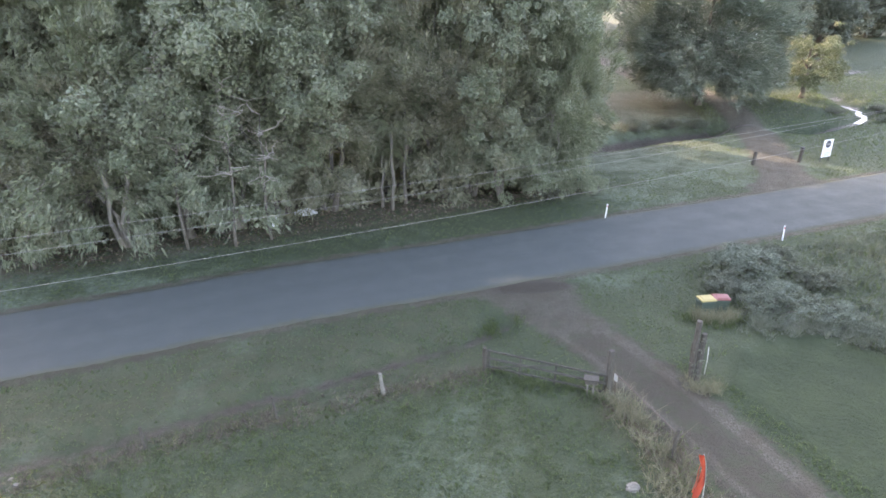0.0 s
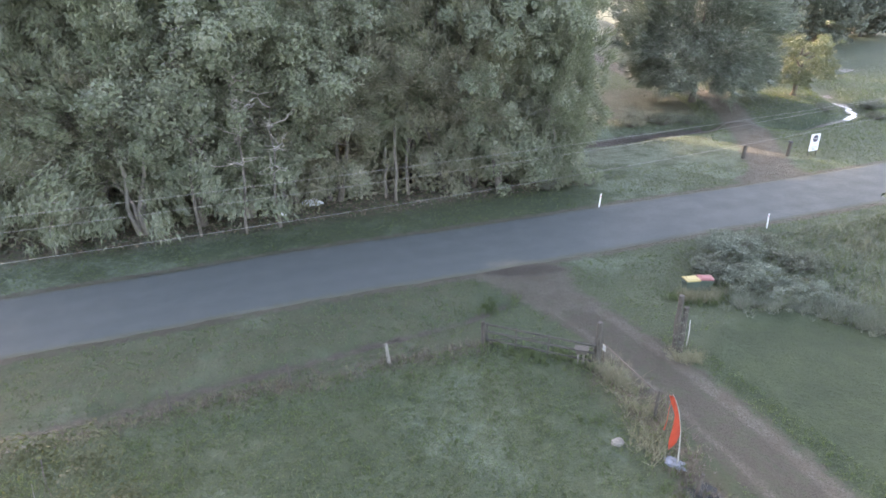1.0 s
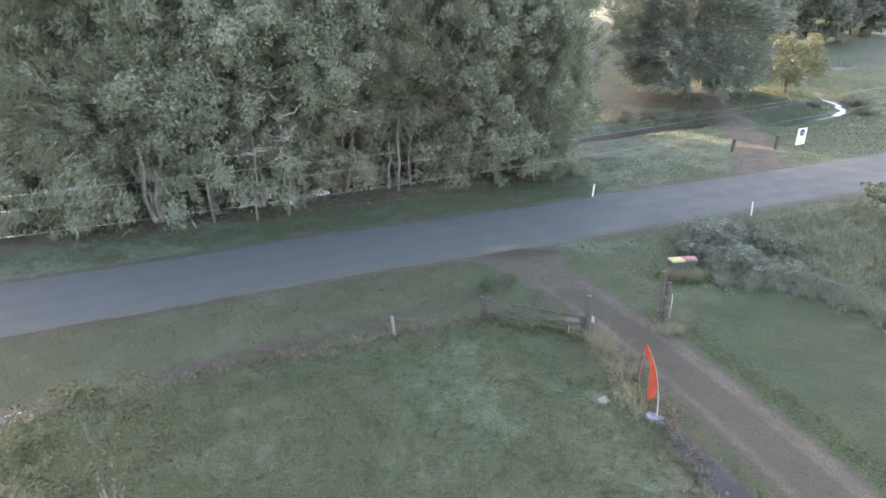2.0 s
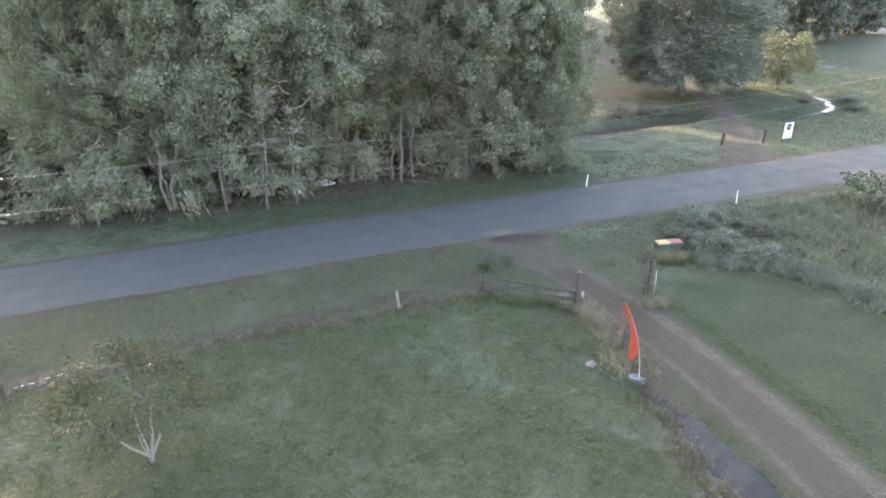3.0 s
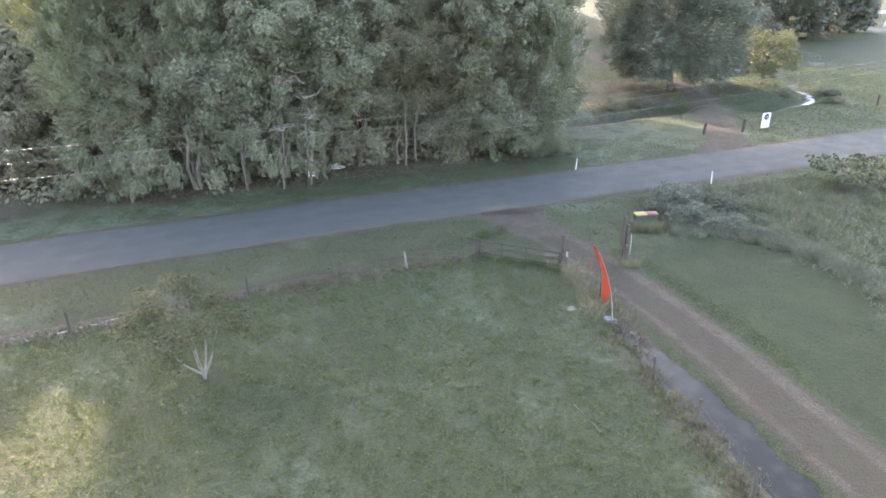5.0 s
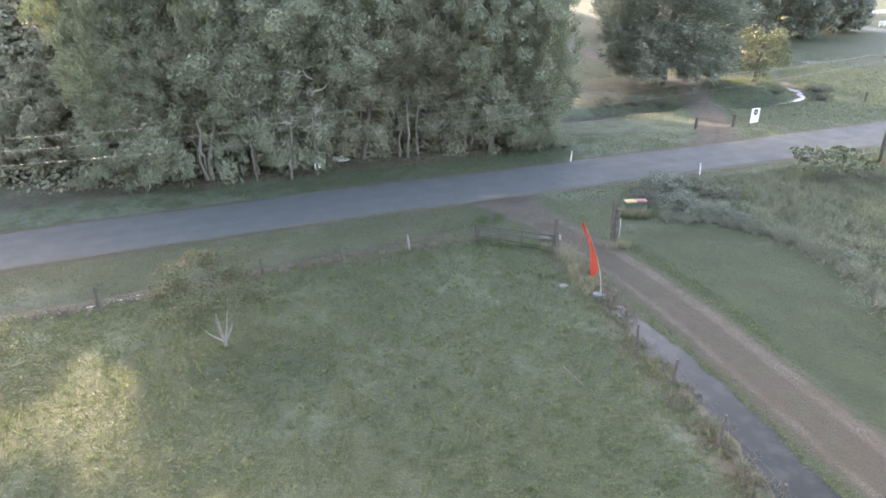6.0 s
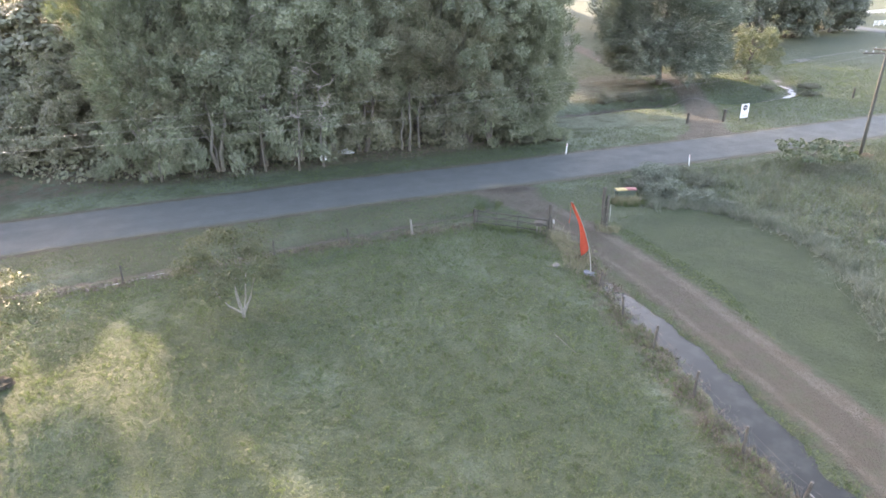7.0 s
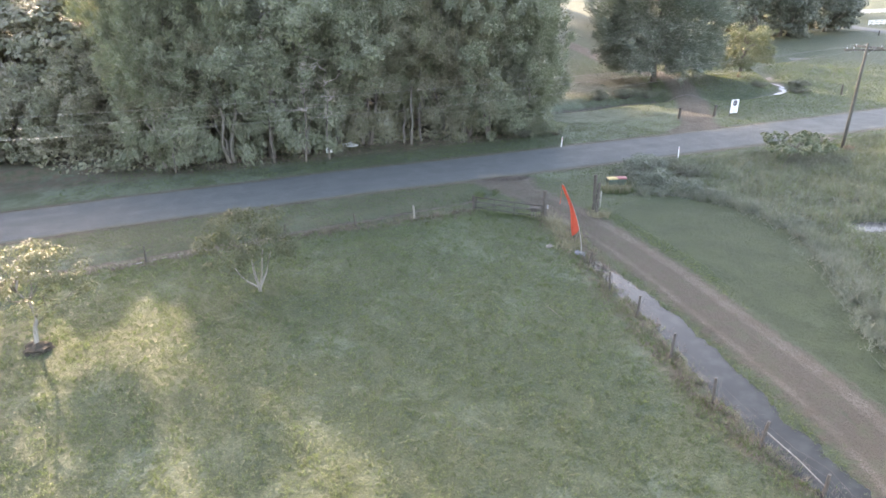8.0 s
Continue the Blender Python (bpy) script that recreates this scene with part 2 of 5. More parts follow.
SIGN_DARK = paint_material("black_print", (0.03, 0.03, 0.05), 0.4, 0.1)
CLOTH = cloth_material("orange_flag_cloth", (0.42, 0.092, 0.058))
SHEET = cloth_material("pale_blue_plastic_sheet", (0.200, 0.222, 0.259))
STONE = wood_material("grey_stone", (0.096, 0.090, 0.080), (0.192, 0.181, 0.163), (1, 1, 1))
PUDDLE = water_material("muddy_water", (0.016, 0.018, 0.016), 0.24)
# the pale base puts foam and the sky's reflection into the colour
SKY_PALE_WATER = water_material("pale_foam_and_sky_water", (0.30, 0.32, 0.34), 0.22)
MULCH = wood_material("dark_mulch", (0.020, 0.018, 0.014), (0.050, 0.044, 0.034), (3, 3, 3))
# white in place of the sky's reflection in water under the trees
GLINT_WHITE = paint_material("white_sheeting", (0.385, 0.407, 0.429), 0.3, 0.2)


# ---- mesh helpers ----
rng = np.random.default_rng(7)


class Shape:
    """Collects vertices and faces of one mesh."""

    def __init__(self):
        self.v, self.f = [], []

    def add(self, verts, faces):
        k = len(self.v)
        self.v.extend(tuple(p) for p in verts)
        self.f.extend(tuple(i + k for i in f) for f in faces)
        return self

    def box(self, size, m=None, taper=1.0, jitter=0.0):
        """A box that stands on its origin."""
        x, y, z = size[0] / 2, size[1] / 2, size[2]
        pts = [(-x, -y, 0), (x, -y, 0), (x, y, 0), (-x, y, 0)]
        pts += [(a * taper, b * taper, z) for a, b, _ in pts]
        m = m or Matrix()
        pts = [m @ Vector([c + jitter * rng.normal() for c in p]) for p in pts]
        return self.add(pts, [(3, 2, 1, 0), (4, 5, 6, 7), (0, 1, 5, 4), (1, 2, 6, 5), (2, 3, 7, 6), (3, 0, 4, 7)])

    def tube(self, path, radii, sides=7, rough=0.0):
        """A tapered tube along a path, closed at both ends."""
        path = [Vector(p) for p in path]
        k, n = len(self.v), len(path)
        for i, p in enumerate(path):
            way = (path[min(i + 1, n - 1)] - path[max(i - 1, 0)]).normalized()
            side = way.cross(Vector((0, 0, 1)) if abs(way.z) < 0.95 else Vector((1, 0, 0))).normalized()
            up = side.cross(way)
            r = radii[i] if isinstance(radii, (list, tuple)) else radii
            for j in range(sides):
                a = 2 * math.pi * j / sides
                q = r * (1 + rough * rng.normal())
                self.v.append(tuple(p + side * math.cos(a) * q + up * math.sin(a) * q))
        for i in range(n - 1):
            for j in range(sides):
                a, b = k + i * sides + j, k + i * sides + (j + 1) % sides
                self.f.append((a, b, b + sides, a + sides))
        self.f.append(tuple(k + j for j in reversed(range(sides))))
        self.f.append(tuple(k + (n - 1) * sides + j for j in range(sides)))
        return self

    def bevelled(self, size, m=None, width=0.02, segments=2):
        """A box with rounded edges that stands on its origin."""
        bm = bmesh.new()
        bmesh.ops.create_cube(bm, size=1.0, matrix=Matrix.Translation((0, 0, size[2] / 2)) @ Matrix.Diagonal((*size, 1)))
        bmesh.ops.bevel(bm, geom=bm.edges[:], offset=width, segments=segments, affect="EDGES", profile=0.5)
        m = m or Matrix()
        bm.verts.index_update()
        self.add([m @ v.co for v in bm.verts], [[v.index for v in f.verts] for f in bm.faces])
        bm.free()
        return self


def mesh_of(name, verts, faces, material, smooth=False):
    me = bpy.data.meshes.new(name)
    me.from_pydata([tuple(map(float, p)) for p in verts] if isinstance(verts, list) else verts.tolist(), [], faces if isinstance(faces, list) else faces.tolist())
    me.materials.append(material)
    if smooth:
        me.shade_smooth()
    me.update()
    return me


def part(name, shape, material, parent=None, label="", smooth=False):
    ob = new(name, mesh_of(name, shape.v, shape.f, material, smooth))
    if parent is not None:
        ob.parent = parent
    return tagged(ob, label)


def thing(name, m, label, category, group="", kind=""):
    """An Empty that carries the parts of a thing."""
    ob = new(name)
    ob.empty_display_size = 0.2
    ob.matrix_basis = m
    return tagged(ob, label, category, group, kind)


def smooth_step(x, lo, hi):
    t = np.clip((x - lo) / (hi - lo), 0, 1)
    return t * t * (3 - 2 * t)


def along(path, step=1.0):
    """A smooth line through the corners of a path, as an array of points."""
    p = np.array(path, float)
    ext = np.vstack([2 * p[0] - p[1], p, 2 * p[-1] - p[-2]])
    out = []
    for i in range(1, len(ext) - 2):
        a, b, c, d = ext[i - 1:i + 3]
        k = max(2, int(np.linalg.norm(c - b) / step))
        t = np.linspace(0, 1, k, endpoint=False)[:, None]
        out.append(0.5 * (2 * b + (c - a) * t + (2 * a - 5 * b + 4 * c - d) * t ** 2 + (3 * b - a - 3 * c + d) * t ** 3))
    return np.vstack(out + [p[-1:]])


def away(x, y, line):
    """How far points lie from a line of points, up to 40 m."""
    x, y = np.asarray(x, float), np.asarray(y, float)
    line = np.asarray(line, float)
    shape = x.shape
    x, y = x.ravel(), y.ravel()
    best = np.full(len(x), 40.0)
    a, d = line[:-1], np.diff(line, axis=0)
    if len(x) < 400:
        t = np.clip(((x[:, None] - a[:, 0]) * d[:, 0] + (y[:, None] - a[:, 1]) * d[:, 1]) / ((d ** 2).sum(1) + 1e-9), 0, 1)
        return np.minimum(np.hypot(x[:, None] - a[:, 0] - t * d[:, 0], y[:, None] - a[:, 1] - t * d[:, 1]).min(1), 40.0).reshape(shape)
    for i in range(0, len(a), 6):
        seg = line[i:i + 7]
        lo, hi = seg.min(0) - 14, seg.max(0) + 14
        near = np.flatnonzero((x > lo[0]) & (x < hi[0]) & (y > lo[1]) & (y < hi[1]))
        if not len(near):
            continue
        px, py, least = x[near], y[near], best[near]
        for (ax, ay), (dx, dy) in zip(a[i:i + 6], d[i:i + 6]):
            t = np.clip(((px - ax) * dx + (py - ay) * dy) / (dx * dx + dy * dy + 1e-9), 0, 1)
            least = np.minimum(least, np.hypot(px - ax - t * dx, py - ay - t * dy))
        best[near] = least
    return best.reshape(shape)


WAVES = {}


def wobble(x, y, size, seed=0):
    """Smooth noise from a few waves, about -1 to 1."""
    if (size, seed) not in WAVES:
        r = np.random.default_rng(seed + 100)
        WAVES[size, seed] = [(r.uniform(0, 2 * math.pi), (0.6 + 1.6 * r.random()) * 2 * math.pi / size, r.uniform(0, 6.28)) for k in range(9)]
    out = np.zeros(np.shape(x))
    for a, f, p in WAVES[size, seed]:
        out = out + np.sin((x * math.cos(a) + y * math.sin(a)) * f + p)
    return out / 4.5


# ---- the plan ----
ROAD_LINE = along([(-90, -4), (-60, 8.2), (-31, 20.0), (-22.4, 23.5), (-15, 26.2), (-8.2, 28.9), (0.2, 31.6), (8.5, 34.4), (14.7, 36.6), (23, 39.4), (30.5, 42.0),
                   (39, 45.2), (51, 49.8), (72, 60), (98, 84), (118, 118), (127, 155), (133, 192), (150, 260)], 3.0)
ROAD_HALF = 3.5
DRIVE = along([(3.8, 30.6), (5.0, 27.0), (7.5, 22.8), (9.45, 18.2), (11.5, 11.8), (12.7, 6.6), (13.75, 1.8), (14.3, -1.5), (14.4, -5.0), (13.8, -10), (13, -22)], 1.0)
TRACK = along([(26.8, 43.4), (28.2, 46.5), (30.4, 53.0), (33.8, 63.3), (36.6, 74.5), (37.6, 80.5), (36.4, 86.5), (33.4, 94), (31.4, 104), (29.4, 113), (24, 124), (10, 138)], 1.5)
GULLY = along([(8.2, 12.6), (8.9, 11.0), (10.1, 6.2), (10.95, 1.0), (11.4, -2.7), (11.9, -5.0), (12.0, -9), (11.5, -18)], 1.0)
CREEK = along([(90, 126), (74, 109), (61, 98), (57.4, 93.5), (55.6, 86.6), (54.2, 82.2), (52.9, 77.6), (52.0, 73.8), (48.3, 68.8), (42, 66.2), (35, 66.8), (29, 66.0), (22, 64.0), (15, 61.0), (5, 62), (-12, 66), (-40, 70)], 1.5)
DRAIN = along([(-60, -2), (-34, 8.6), (-22, 13.6), (-17.5, 15.4), (-10, 18.6), (-3.5, 21.6), (1.0, 23.6), (3.2, 25.2)], 1.5)
FENCE_N = [(-34, 7.6), (-26, 10.9), (-18.0, 13.7), (-10.5, 17.2), (-6.15, 18.65), (-2.25, 20.0), (1.9, 21.3)]
FENCE_E = [(6.7, 19.5), (7.9, 16.1), (8.1, 12.6), (8.3, 9.0), (8.8, 6.1), (9.2, 2.6), (9.7, -0.5), (10.3, -3.0), (11.3, -5.1), (12.0, -9.0), (11.8, -14.0)]
LAWN = np.array([(11.2, 20.0), (12.6, 22.4), (15.0, 23.6), (17.5, 23.8), (20.3, 20.9), (21.9, 16.4), (21.3, 11.3), (20.0, 7.9), (19.2, 5.1), (18.5, 2.4), (18.2, -3), (18, -12)])


BANK = along([(40.6, 92), (41.6, 84), (43.2, 77), (45.0, 71.5)], 1.5)      # a low ridge above the creek
LITTER = np.array([(15, 64), (22, 65.5), (29, 67.5), (33.5, 69.5), (35, 77), (35.5, 84), (31, 92), (24, 90), (17, 80)])    # bare needle litter below the feathery tree
LAWN_FULL = np.vstack([LAWN, [(15.5, -12), (15.9, -3), (15.3, 2), (14.2, 7.2), (13.0, 11.7), (11.2, 17.5)]])


def inside(x, y, poly):
    """Which points lie within an outline."""
    px, py = np.asarray(poly)[:, 0], np.asarray(poly)[:, 1]
    hit = np.zeros(np.shape(x), bool)
    for i in range(len(px)):
        j = i - 1
        cross = ((py[i] > y) != (py[j] > y)) & (x < (px[j] - px[i]) * (y - py[i]) / (py[j] - py[i] + 1e-12) + px[i])
        hit ^= cross
    return hit


def height(x, y):
    x, y = np.asarray(x, float), np.asarray(y, float)
    h = 0.035 * wobble(x, y, 9, 1) + 0.02 * wobble(x, y, 3.1, 2)
    h = h * smooth_step(away(x, y, ROAD_LINE), 3.0, 5.5)
    dt = away(x, y, TRACK)
    h = h - (2.0 - 1.25 * smooth_step(x, 38, 46)) * np.exp(-(away(x, y, CREEK) / (2.9 - 1.3 * smooth_step(x, 38, 46))) ** 2) * (1 - np.exp(-(dt / 3.4) ** 2))
    h = h - (0.30 + 0.07 * wobble(x, y, 1.5, 9)) * np.exp(-(away(x, y, GULLY) / (0.98 + 0.2 * wobble(x, y, 2.3, 10))) ** 2)
    h = h - 0.13 * np.exp(-((x - 13.2) ** 2 / 1.6 + (y - 25.7) ** 2 / 1.0))
    h = h - 0.28 * np.exp(-(away(x, y, DRAIN) / 0.8) ** 2)
    h = h - 0.45 * np.exp(-((x - 28.3) ** 2 / 5 + (y - 17.3) ** 2 / 1.3))
    # the slope of the hill behind the wood, the bank beyond the far verge, and the hills round the valley
    hill = smooth_step(y + 0.55 * x, 95, 230) * smooth_step(x, 70, 10)
    h = h + 16 * hill
    h = h + 0.7 * smooth_step(y - 0.34 * x, 43.0, 45.0) * smooth_step(x, -22, -27)
    h = h + 0.8 * np.exp(-(away(x, y, BANK) / 2.4) ** 2)
    r = np.hypot(x - 20, y - 40)
    h = h + 70 * smooth_step(r, 330, 900) * (0.75 + 0.35 * wobble(x, y, 420, 5))
    return h


def lift(x, y):
    return float(height(np.array([x]), np.array([y]))[0])


# ---- the ground: one sheet out to the horizon ----
def spaced(lo, hi, step, reach, grow=1.16):
    mid = np.arange(lo, hi + step / 2, step)
    out, s = [], step
    edge = 0.0
    while edge < reach:
        s *= grow
        edge += s
        out.append(edge)
    out = np.array(out)
    return np.r_[lo - out[::-1], mid, hi + out]


def sheet(name, gx, gy, lift_by, material, attrs, keep=None):
    X, Y = np.meshgrid(gx, gy)
    Z = height(X, Y) + lift_by
    idx = np.arange(X.size).reshape(X.shape)
    quads = np.stack([idx[:-1, :-1], idx[:-1, 1:], idx[1:, 1:], idx[1:, :-1]], -1).reshape(-1, 4)
    me = mesh_of(name, np.stack([X, Y, Z], -1).reshape(-1, 3), quads, material, True)
    for key, fn in attrs.items():
        at = me.attributes.new(key, "FLOAT", "POINT")
        at.data.foreach_set("value", np.asarray(fn(X, Y), np.float32).ravel())
    return new(name, me)


def dew_at(x, y):
    verge = 0.8 * np.maximum(smooth_step(x, -8, -16), smooth_step(x, 10, 14) * smooth_step(x, 34, 28)) * smooth_step(y - 0.36 * x, 35.0, 36.0)
    return np.clip(0.55 + 0.5 * wobble(x, y, 14, 11) + verge, 0, 1.3) * smooth_step(away(x, y, DRIVE), 1.5, 4) * smooth_step(np.hypot(x - 5, y - 25), 75, 50) * np.where(inside(x, y, LAWN_FULL), 0.12 + 1.1 * smooth_step(away(x, y, LAWN), 3.0, 1.0), 1.0)


def straw_at(x, y):
    f = np.maximum(0.6 * np.exp(-(away(x, y, FENCE_N) / 0.6) ** 2), np.exp(-(away(x, y, np.array(FENCE_E)) / 0.9) ** 2))
    wood = smooth_step(y - 0.36 * x, 38.5, 41.5) * smooth_step(x, 11.5, 8) * smooth_step(y, 96, 80)
    near = 0.26 * smooth_step(y - 0.36 * x, 28.6, 27.2) * smooth_step(away(x, y, ROAD_LINE), 11, 8) * (away(x, y, ROAD_LINE) < 12) * smooth_step(x, 3, 0)
    f = np.maximum(f, near)
    f = np.maximum(f, 0.5 * inside(x, y, LITTER) * smooth_step(away(x, y, np.vstack([LITTER, LITTER[:1]])), 0.0, 4.0))
    return np.clip(f * 0.9 + wood * 0.9, 0, 1)


def gravel_at(x, y):
    d = away(x, y, DRIVE)
    half = 1.5 + 1.1 * np.exp(-((y - 28.8) / 1.8) ** 2)
    g = np.clip(1.15 - d / half * 0.62, 0, 1)
    ridge = np.exp(-(d / 0.42) ** 2) * 0.42 * smooth_step(y, 28, 22)
    t = away(x, y, TRACK)
    side = np.clip(1.2 - t / (1.75 + 1.1 * np.exp(-((y - 45.0) / 1.8) ** 2)) * 0.65, 0, 1)
    shoulder = 0.62 * np.exp(-((away(x, y, ROAD_LINE) - 3.6) / 0.7) ** 2)
    bay = 0.9 * np.exp(-((x - 36.5) ** 2 / 16 + (y - 40.2) ** 2 / 2.2))
    return np.clip(np.maximum.reduce([g - ridge, side, shoulder, bay]), 0, 1)


def lawn_at(x, y):
    return inside(x, y, LAWN_FULL) * smooth_step(away(x, y, np.vstack([LAWN_FULL, LAWN_FULL[:1]])), 0.0, 0.6)


def wheel_at(x, y):
    """Where wheels keep the stones bare: a broad band on the lawn side of the drive, a thin one by the ditch."""
    d, order = away(x, y, DRIVE), np.argsort(DRIVE[:, 1])
    lawn_side = x > np.interp(y, DRIVE[order, 1], DRIVE[order, 0])
    drive = np.where(lawn_side, np.exp(-((d - 1.0) / 0.42) ** 2), 0.75 * np.exp(-((d - 1.05) / 0.28) ** 2))
    return np.where(y < 24, drive, np.where(y < 40, 0.55, 0.55 + 0.3 * np.exp(-((away(x, y, TRACK) - 0.9) / 0.5) ** 2)))


def mud_at(x, y):
    mouth = 0.95 * np.exp(-((x - 5.0 - 0.9 * (y - 28.9)) ** 2 / 10 + (y - 28.9) ** 2 / 0.7))
    ditch = 0.85 * np.exp(-(away(x, y, GULLY) / 0.85) ** 2)
    creek = np.exp(-(away(x, y, CREEK) / np.where(x < 31, 2.3, 0.5)) ** 2)
    drain = 0.6 * np.exp(-(away(x, y, DRAIN) / 0.55) ** 2)
    return np.clip(np.maximum.reduce([mouth, ditch, creek, drain]), 0, 1)


ground = sheet("ground", spaced(-34, 44, 0.3, 2600), spaced(-10, 68, 0.3, 2600), 0.0, GROUND,
               {"dew": dew_at, "straw": straw_at, "gravel": gravel_at, "mud": mud_at, "wheel": wheel_at, "lawn": lawn_at})
tagged(ground, "dewy green paddock grass with gravel drive and muddy ditches", "ground", kind="structure")


def ribbon(name, line, half, lift_by, material, attrs, ragged=0.12, rows=(-1, -0.92, -0.6, -0.3, 0, 0.3, 0.6, 0.92, 1)):
    """A strip of ground along a line, its edges tucked under the turf."""
    way = np.gradient(line, axis=0)
    way /= np.linalg.norm(way, axis=1)[:, None]
    side = np.stack([-way[:, 1], way[:, 0]], 1)
    run = np.r_[0, np.cumsum(np.linalg.norm(np.diff(line, axis=0), axis=1))]
    verts, vals = [], {k: [] for k in attrs}
    lifts = height(line[:, 0], line[:, 1])
    for i, c in enumerate(line):
        for k in rows:
            w = k * half + (ragged * math.copysign(1, k) * wobble(np.array([run[i] * 1.0]), np.array([k * 40.0]), 3.5, 4)[0] if abs(k) > 0.9 else 0)
            p = c + side[i] * w
            z = lifts[i] + (lift_by + 0.05 * (1 - k * k) if abs(k) < 0.99 else -0.05)
            verts.append((p[0], p[1], z))
            for key, fn in attrs.items():
                vals[key].append(fn(p[0], p[1], k))
    n = len(rows)
    faces = [(i * n + j, (i + 1) * n + j, (i + 1) * n + j + 1, i * n + j + 1) for i in range(len(line) - 1) for j in range(n - 1)]
    faces = [tuple(reversed(f)) for f in faces]
    me = mesh_of(name, verts, faces, material, True)
    for key in attrs:
        at = me.attributes.new(key, "FLOAT", "POINT")
        at.data.foreach_set("value", np.array(vals[key], np.float32))
    return new(name, me)


def lane(name, line, half, label):
    """A strip of gravel that lies on the ground along a line, its margins running into the turf."""
    way = np.gradient(line, axis=0)
    way /= np.linalg.norm(way, axis=1)[:, None]
    side = np.stack([-way[:, 1], way[:, 0]], 1)
    k = np.linspace(-1, 1, 15)
    p = line[:, None, :] + side[:, None, :] * (k * half)[None, :, None]
    X, Y = p[..., 0], p[..., 1]
    Z = height(X, Y) + np.where(np.abs(k) < 0.99, 0.014, -0.02)[None, :]
    idx = np.arange(X.size).reshape(X.shape)
    quads = np.stack([idx[:-1, :-1], idx[:-1, 1:], idx[1:, 1:], idx[1:, :-1]], -1).reshape(-1, 4)
    quads = quads[:, ::-1]
    me = mesh_of(name, np.stack([X, Y, Z], -1).reshape(-1, 3), quads, GROUND, True)
    for key, fn in (("dew", dew_at), ("straw", straw_at), ("gravel", gravel_at), ("mud", mud_at), ("wheel", wheel_at), ("lawn", lawn_at)):
        at = me.attributes.new(key, "FLOAT", "POINT")
        at.data.foreach_set("value", np.asarray(fn(X, Y), np.float32).ravel())
    return tagged(new(name, me), label, "drive", kind="structure")


lane("driveway", along(DRIVE[3:], 0.35), 1.95, "grey-brown gravel drive with grassy crown and edges")
lane("farm_track", along(TRACK[3:], 0.6), 2.7, "brown gravel track climbing beyond the road")


def dirt_on_road(x, y, k):
    a = 0.7 * math.exp(-((x - 36) ** 2 / 16 + (y - 41.4) ** 2 / 2.5)) + 0.9 * math.exp(-((x - 29) ** 2 / 6 + (y - 45.0) ** 2 / 2))
    return min(1.0, a + 0.85 * math.exp(-((x - 4.8) ** 2 / 12 + (y - 29.6) ** 2 / 1.5)))


road = ribbon("road", along(ROAD_LINE, 0.7), ROAD_HALF, 0.02, ROAD,
              {"track": lambda x, y, k: max(math.exp(-((abs(k) - 0.3) / 0.2) ** 2), 0.7 * math.exp(-((abs(k) - 0.75) / 0.15) ** 2)), "dirt": dirt_on_road,
               "edge": lambda x, y, k: max(0.0, (abs(k) - 0.62) / 0.38)},
              rows=(-1, -0.95, -0.85, -0.7, -0.5, -0.3, -0.1, 0.1, 0.3, 0.5, 0.7, 0.85, 0.95, 1))
tagged(road, "worn blue-grey sealed country road with ragged edges", "road", kind="structure")


def pool(name, line, half, z, material, label):
    """A level sheet of water; the ground rises through it at its banks."""
    way = np.gradient(line, axis=0)
    way /= np.linalg.norm(way, axis=1)[:, None]
    side = np.stack([-way[:, 1], way[:, 0]], 1)
    verts, faces = [], []
    zs = z if isinstance(z, np.ndarray) else np.full(len(line), z)
    for i, c in enumerate(line):
        for k in (-1, 0, 1):
            verts.append((*(c + side[i] * half * k), zs[i]))
    for i in range(len(line) - 1):
        for j in range(2):
            faces.append((i * 3 + j + 1, (i + 1) * 3 + j + 1, (i + 1) * 3 + j, i * 3 + j))
    return tagged(new(name, mesh_of(name, verts, faces, material, True)), label, "water", kind="structure")


DITCH = along(np.vstack([[(7.2, 14.6), (7.8, 13.2)], GULLY[1:]]), 0.5)
pool("ditch_water", DITCH, 1.3, np.interp(DITCH[:, 1], [-6, 9, 12], [-0.11, -0.17, -0.24]), PUDDLE, "long muddy puddle standing in the drive-side ditch")
# their sky brightness is painted by the pale water colour
for x, y in ((-18.6, 13.75), (-17.5, 14.35), (-16.7, 14.95)):
    pool("drain_water", along([(x - 0.35, y - 0.16), (x, y), (x + 0.35, y + 0.16)], 0.2), 0.055, lift(x, y) + 0.012, SKY_PALE_WATER, "shallow puddle coloured sky-pale beside the roadside fence")
pool("creek_water", along([(57.4, 93.5), (56.0, 89.4), (55.9, 86.4), (54.0, 83.4), (54.4, 81.4), (52.7, 78.6), (53.2, 76.4), (51.7, 73.6), (51.2, 71.6), (48.3, 68.8)], 0.5), 0.36, -0.62, SKY_PALE_WATER, "grassy creek water coloured pale for foam and sky reflection")
pool("pond_water", along([(26.0, 17.0), (28.3, 17.3), (31.0, 17.6)], 0.5), 1.1, -0.22, PUDDLE, "small pool among rank weeds")


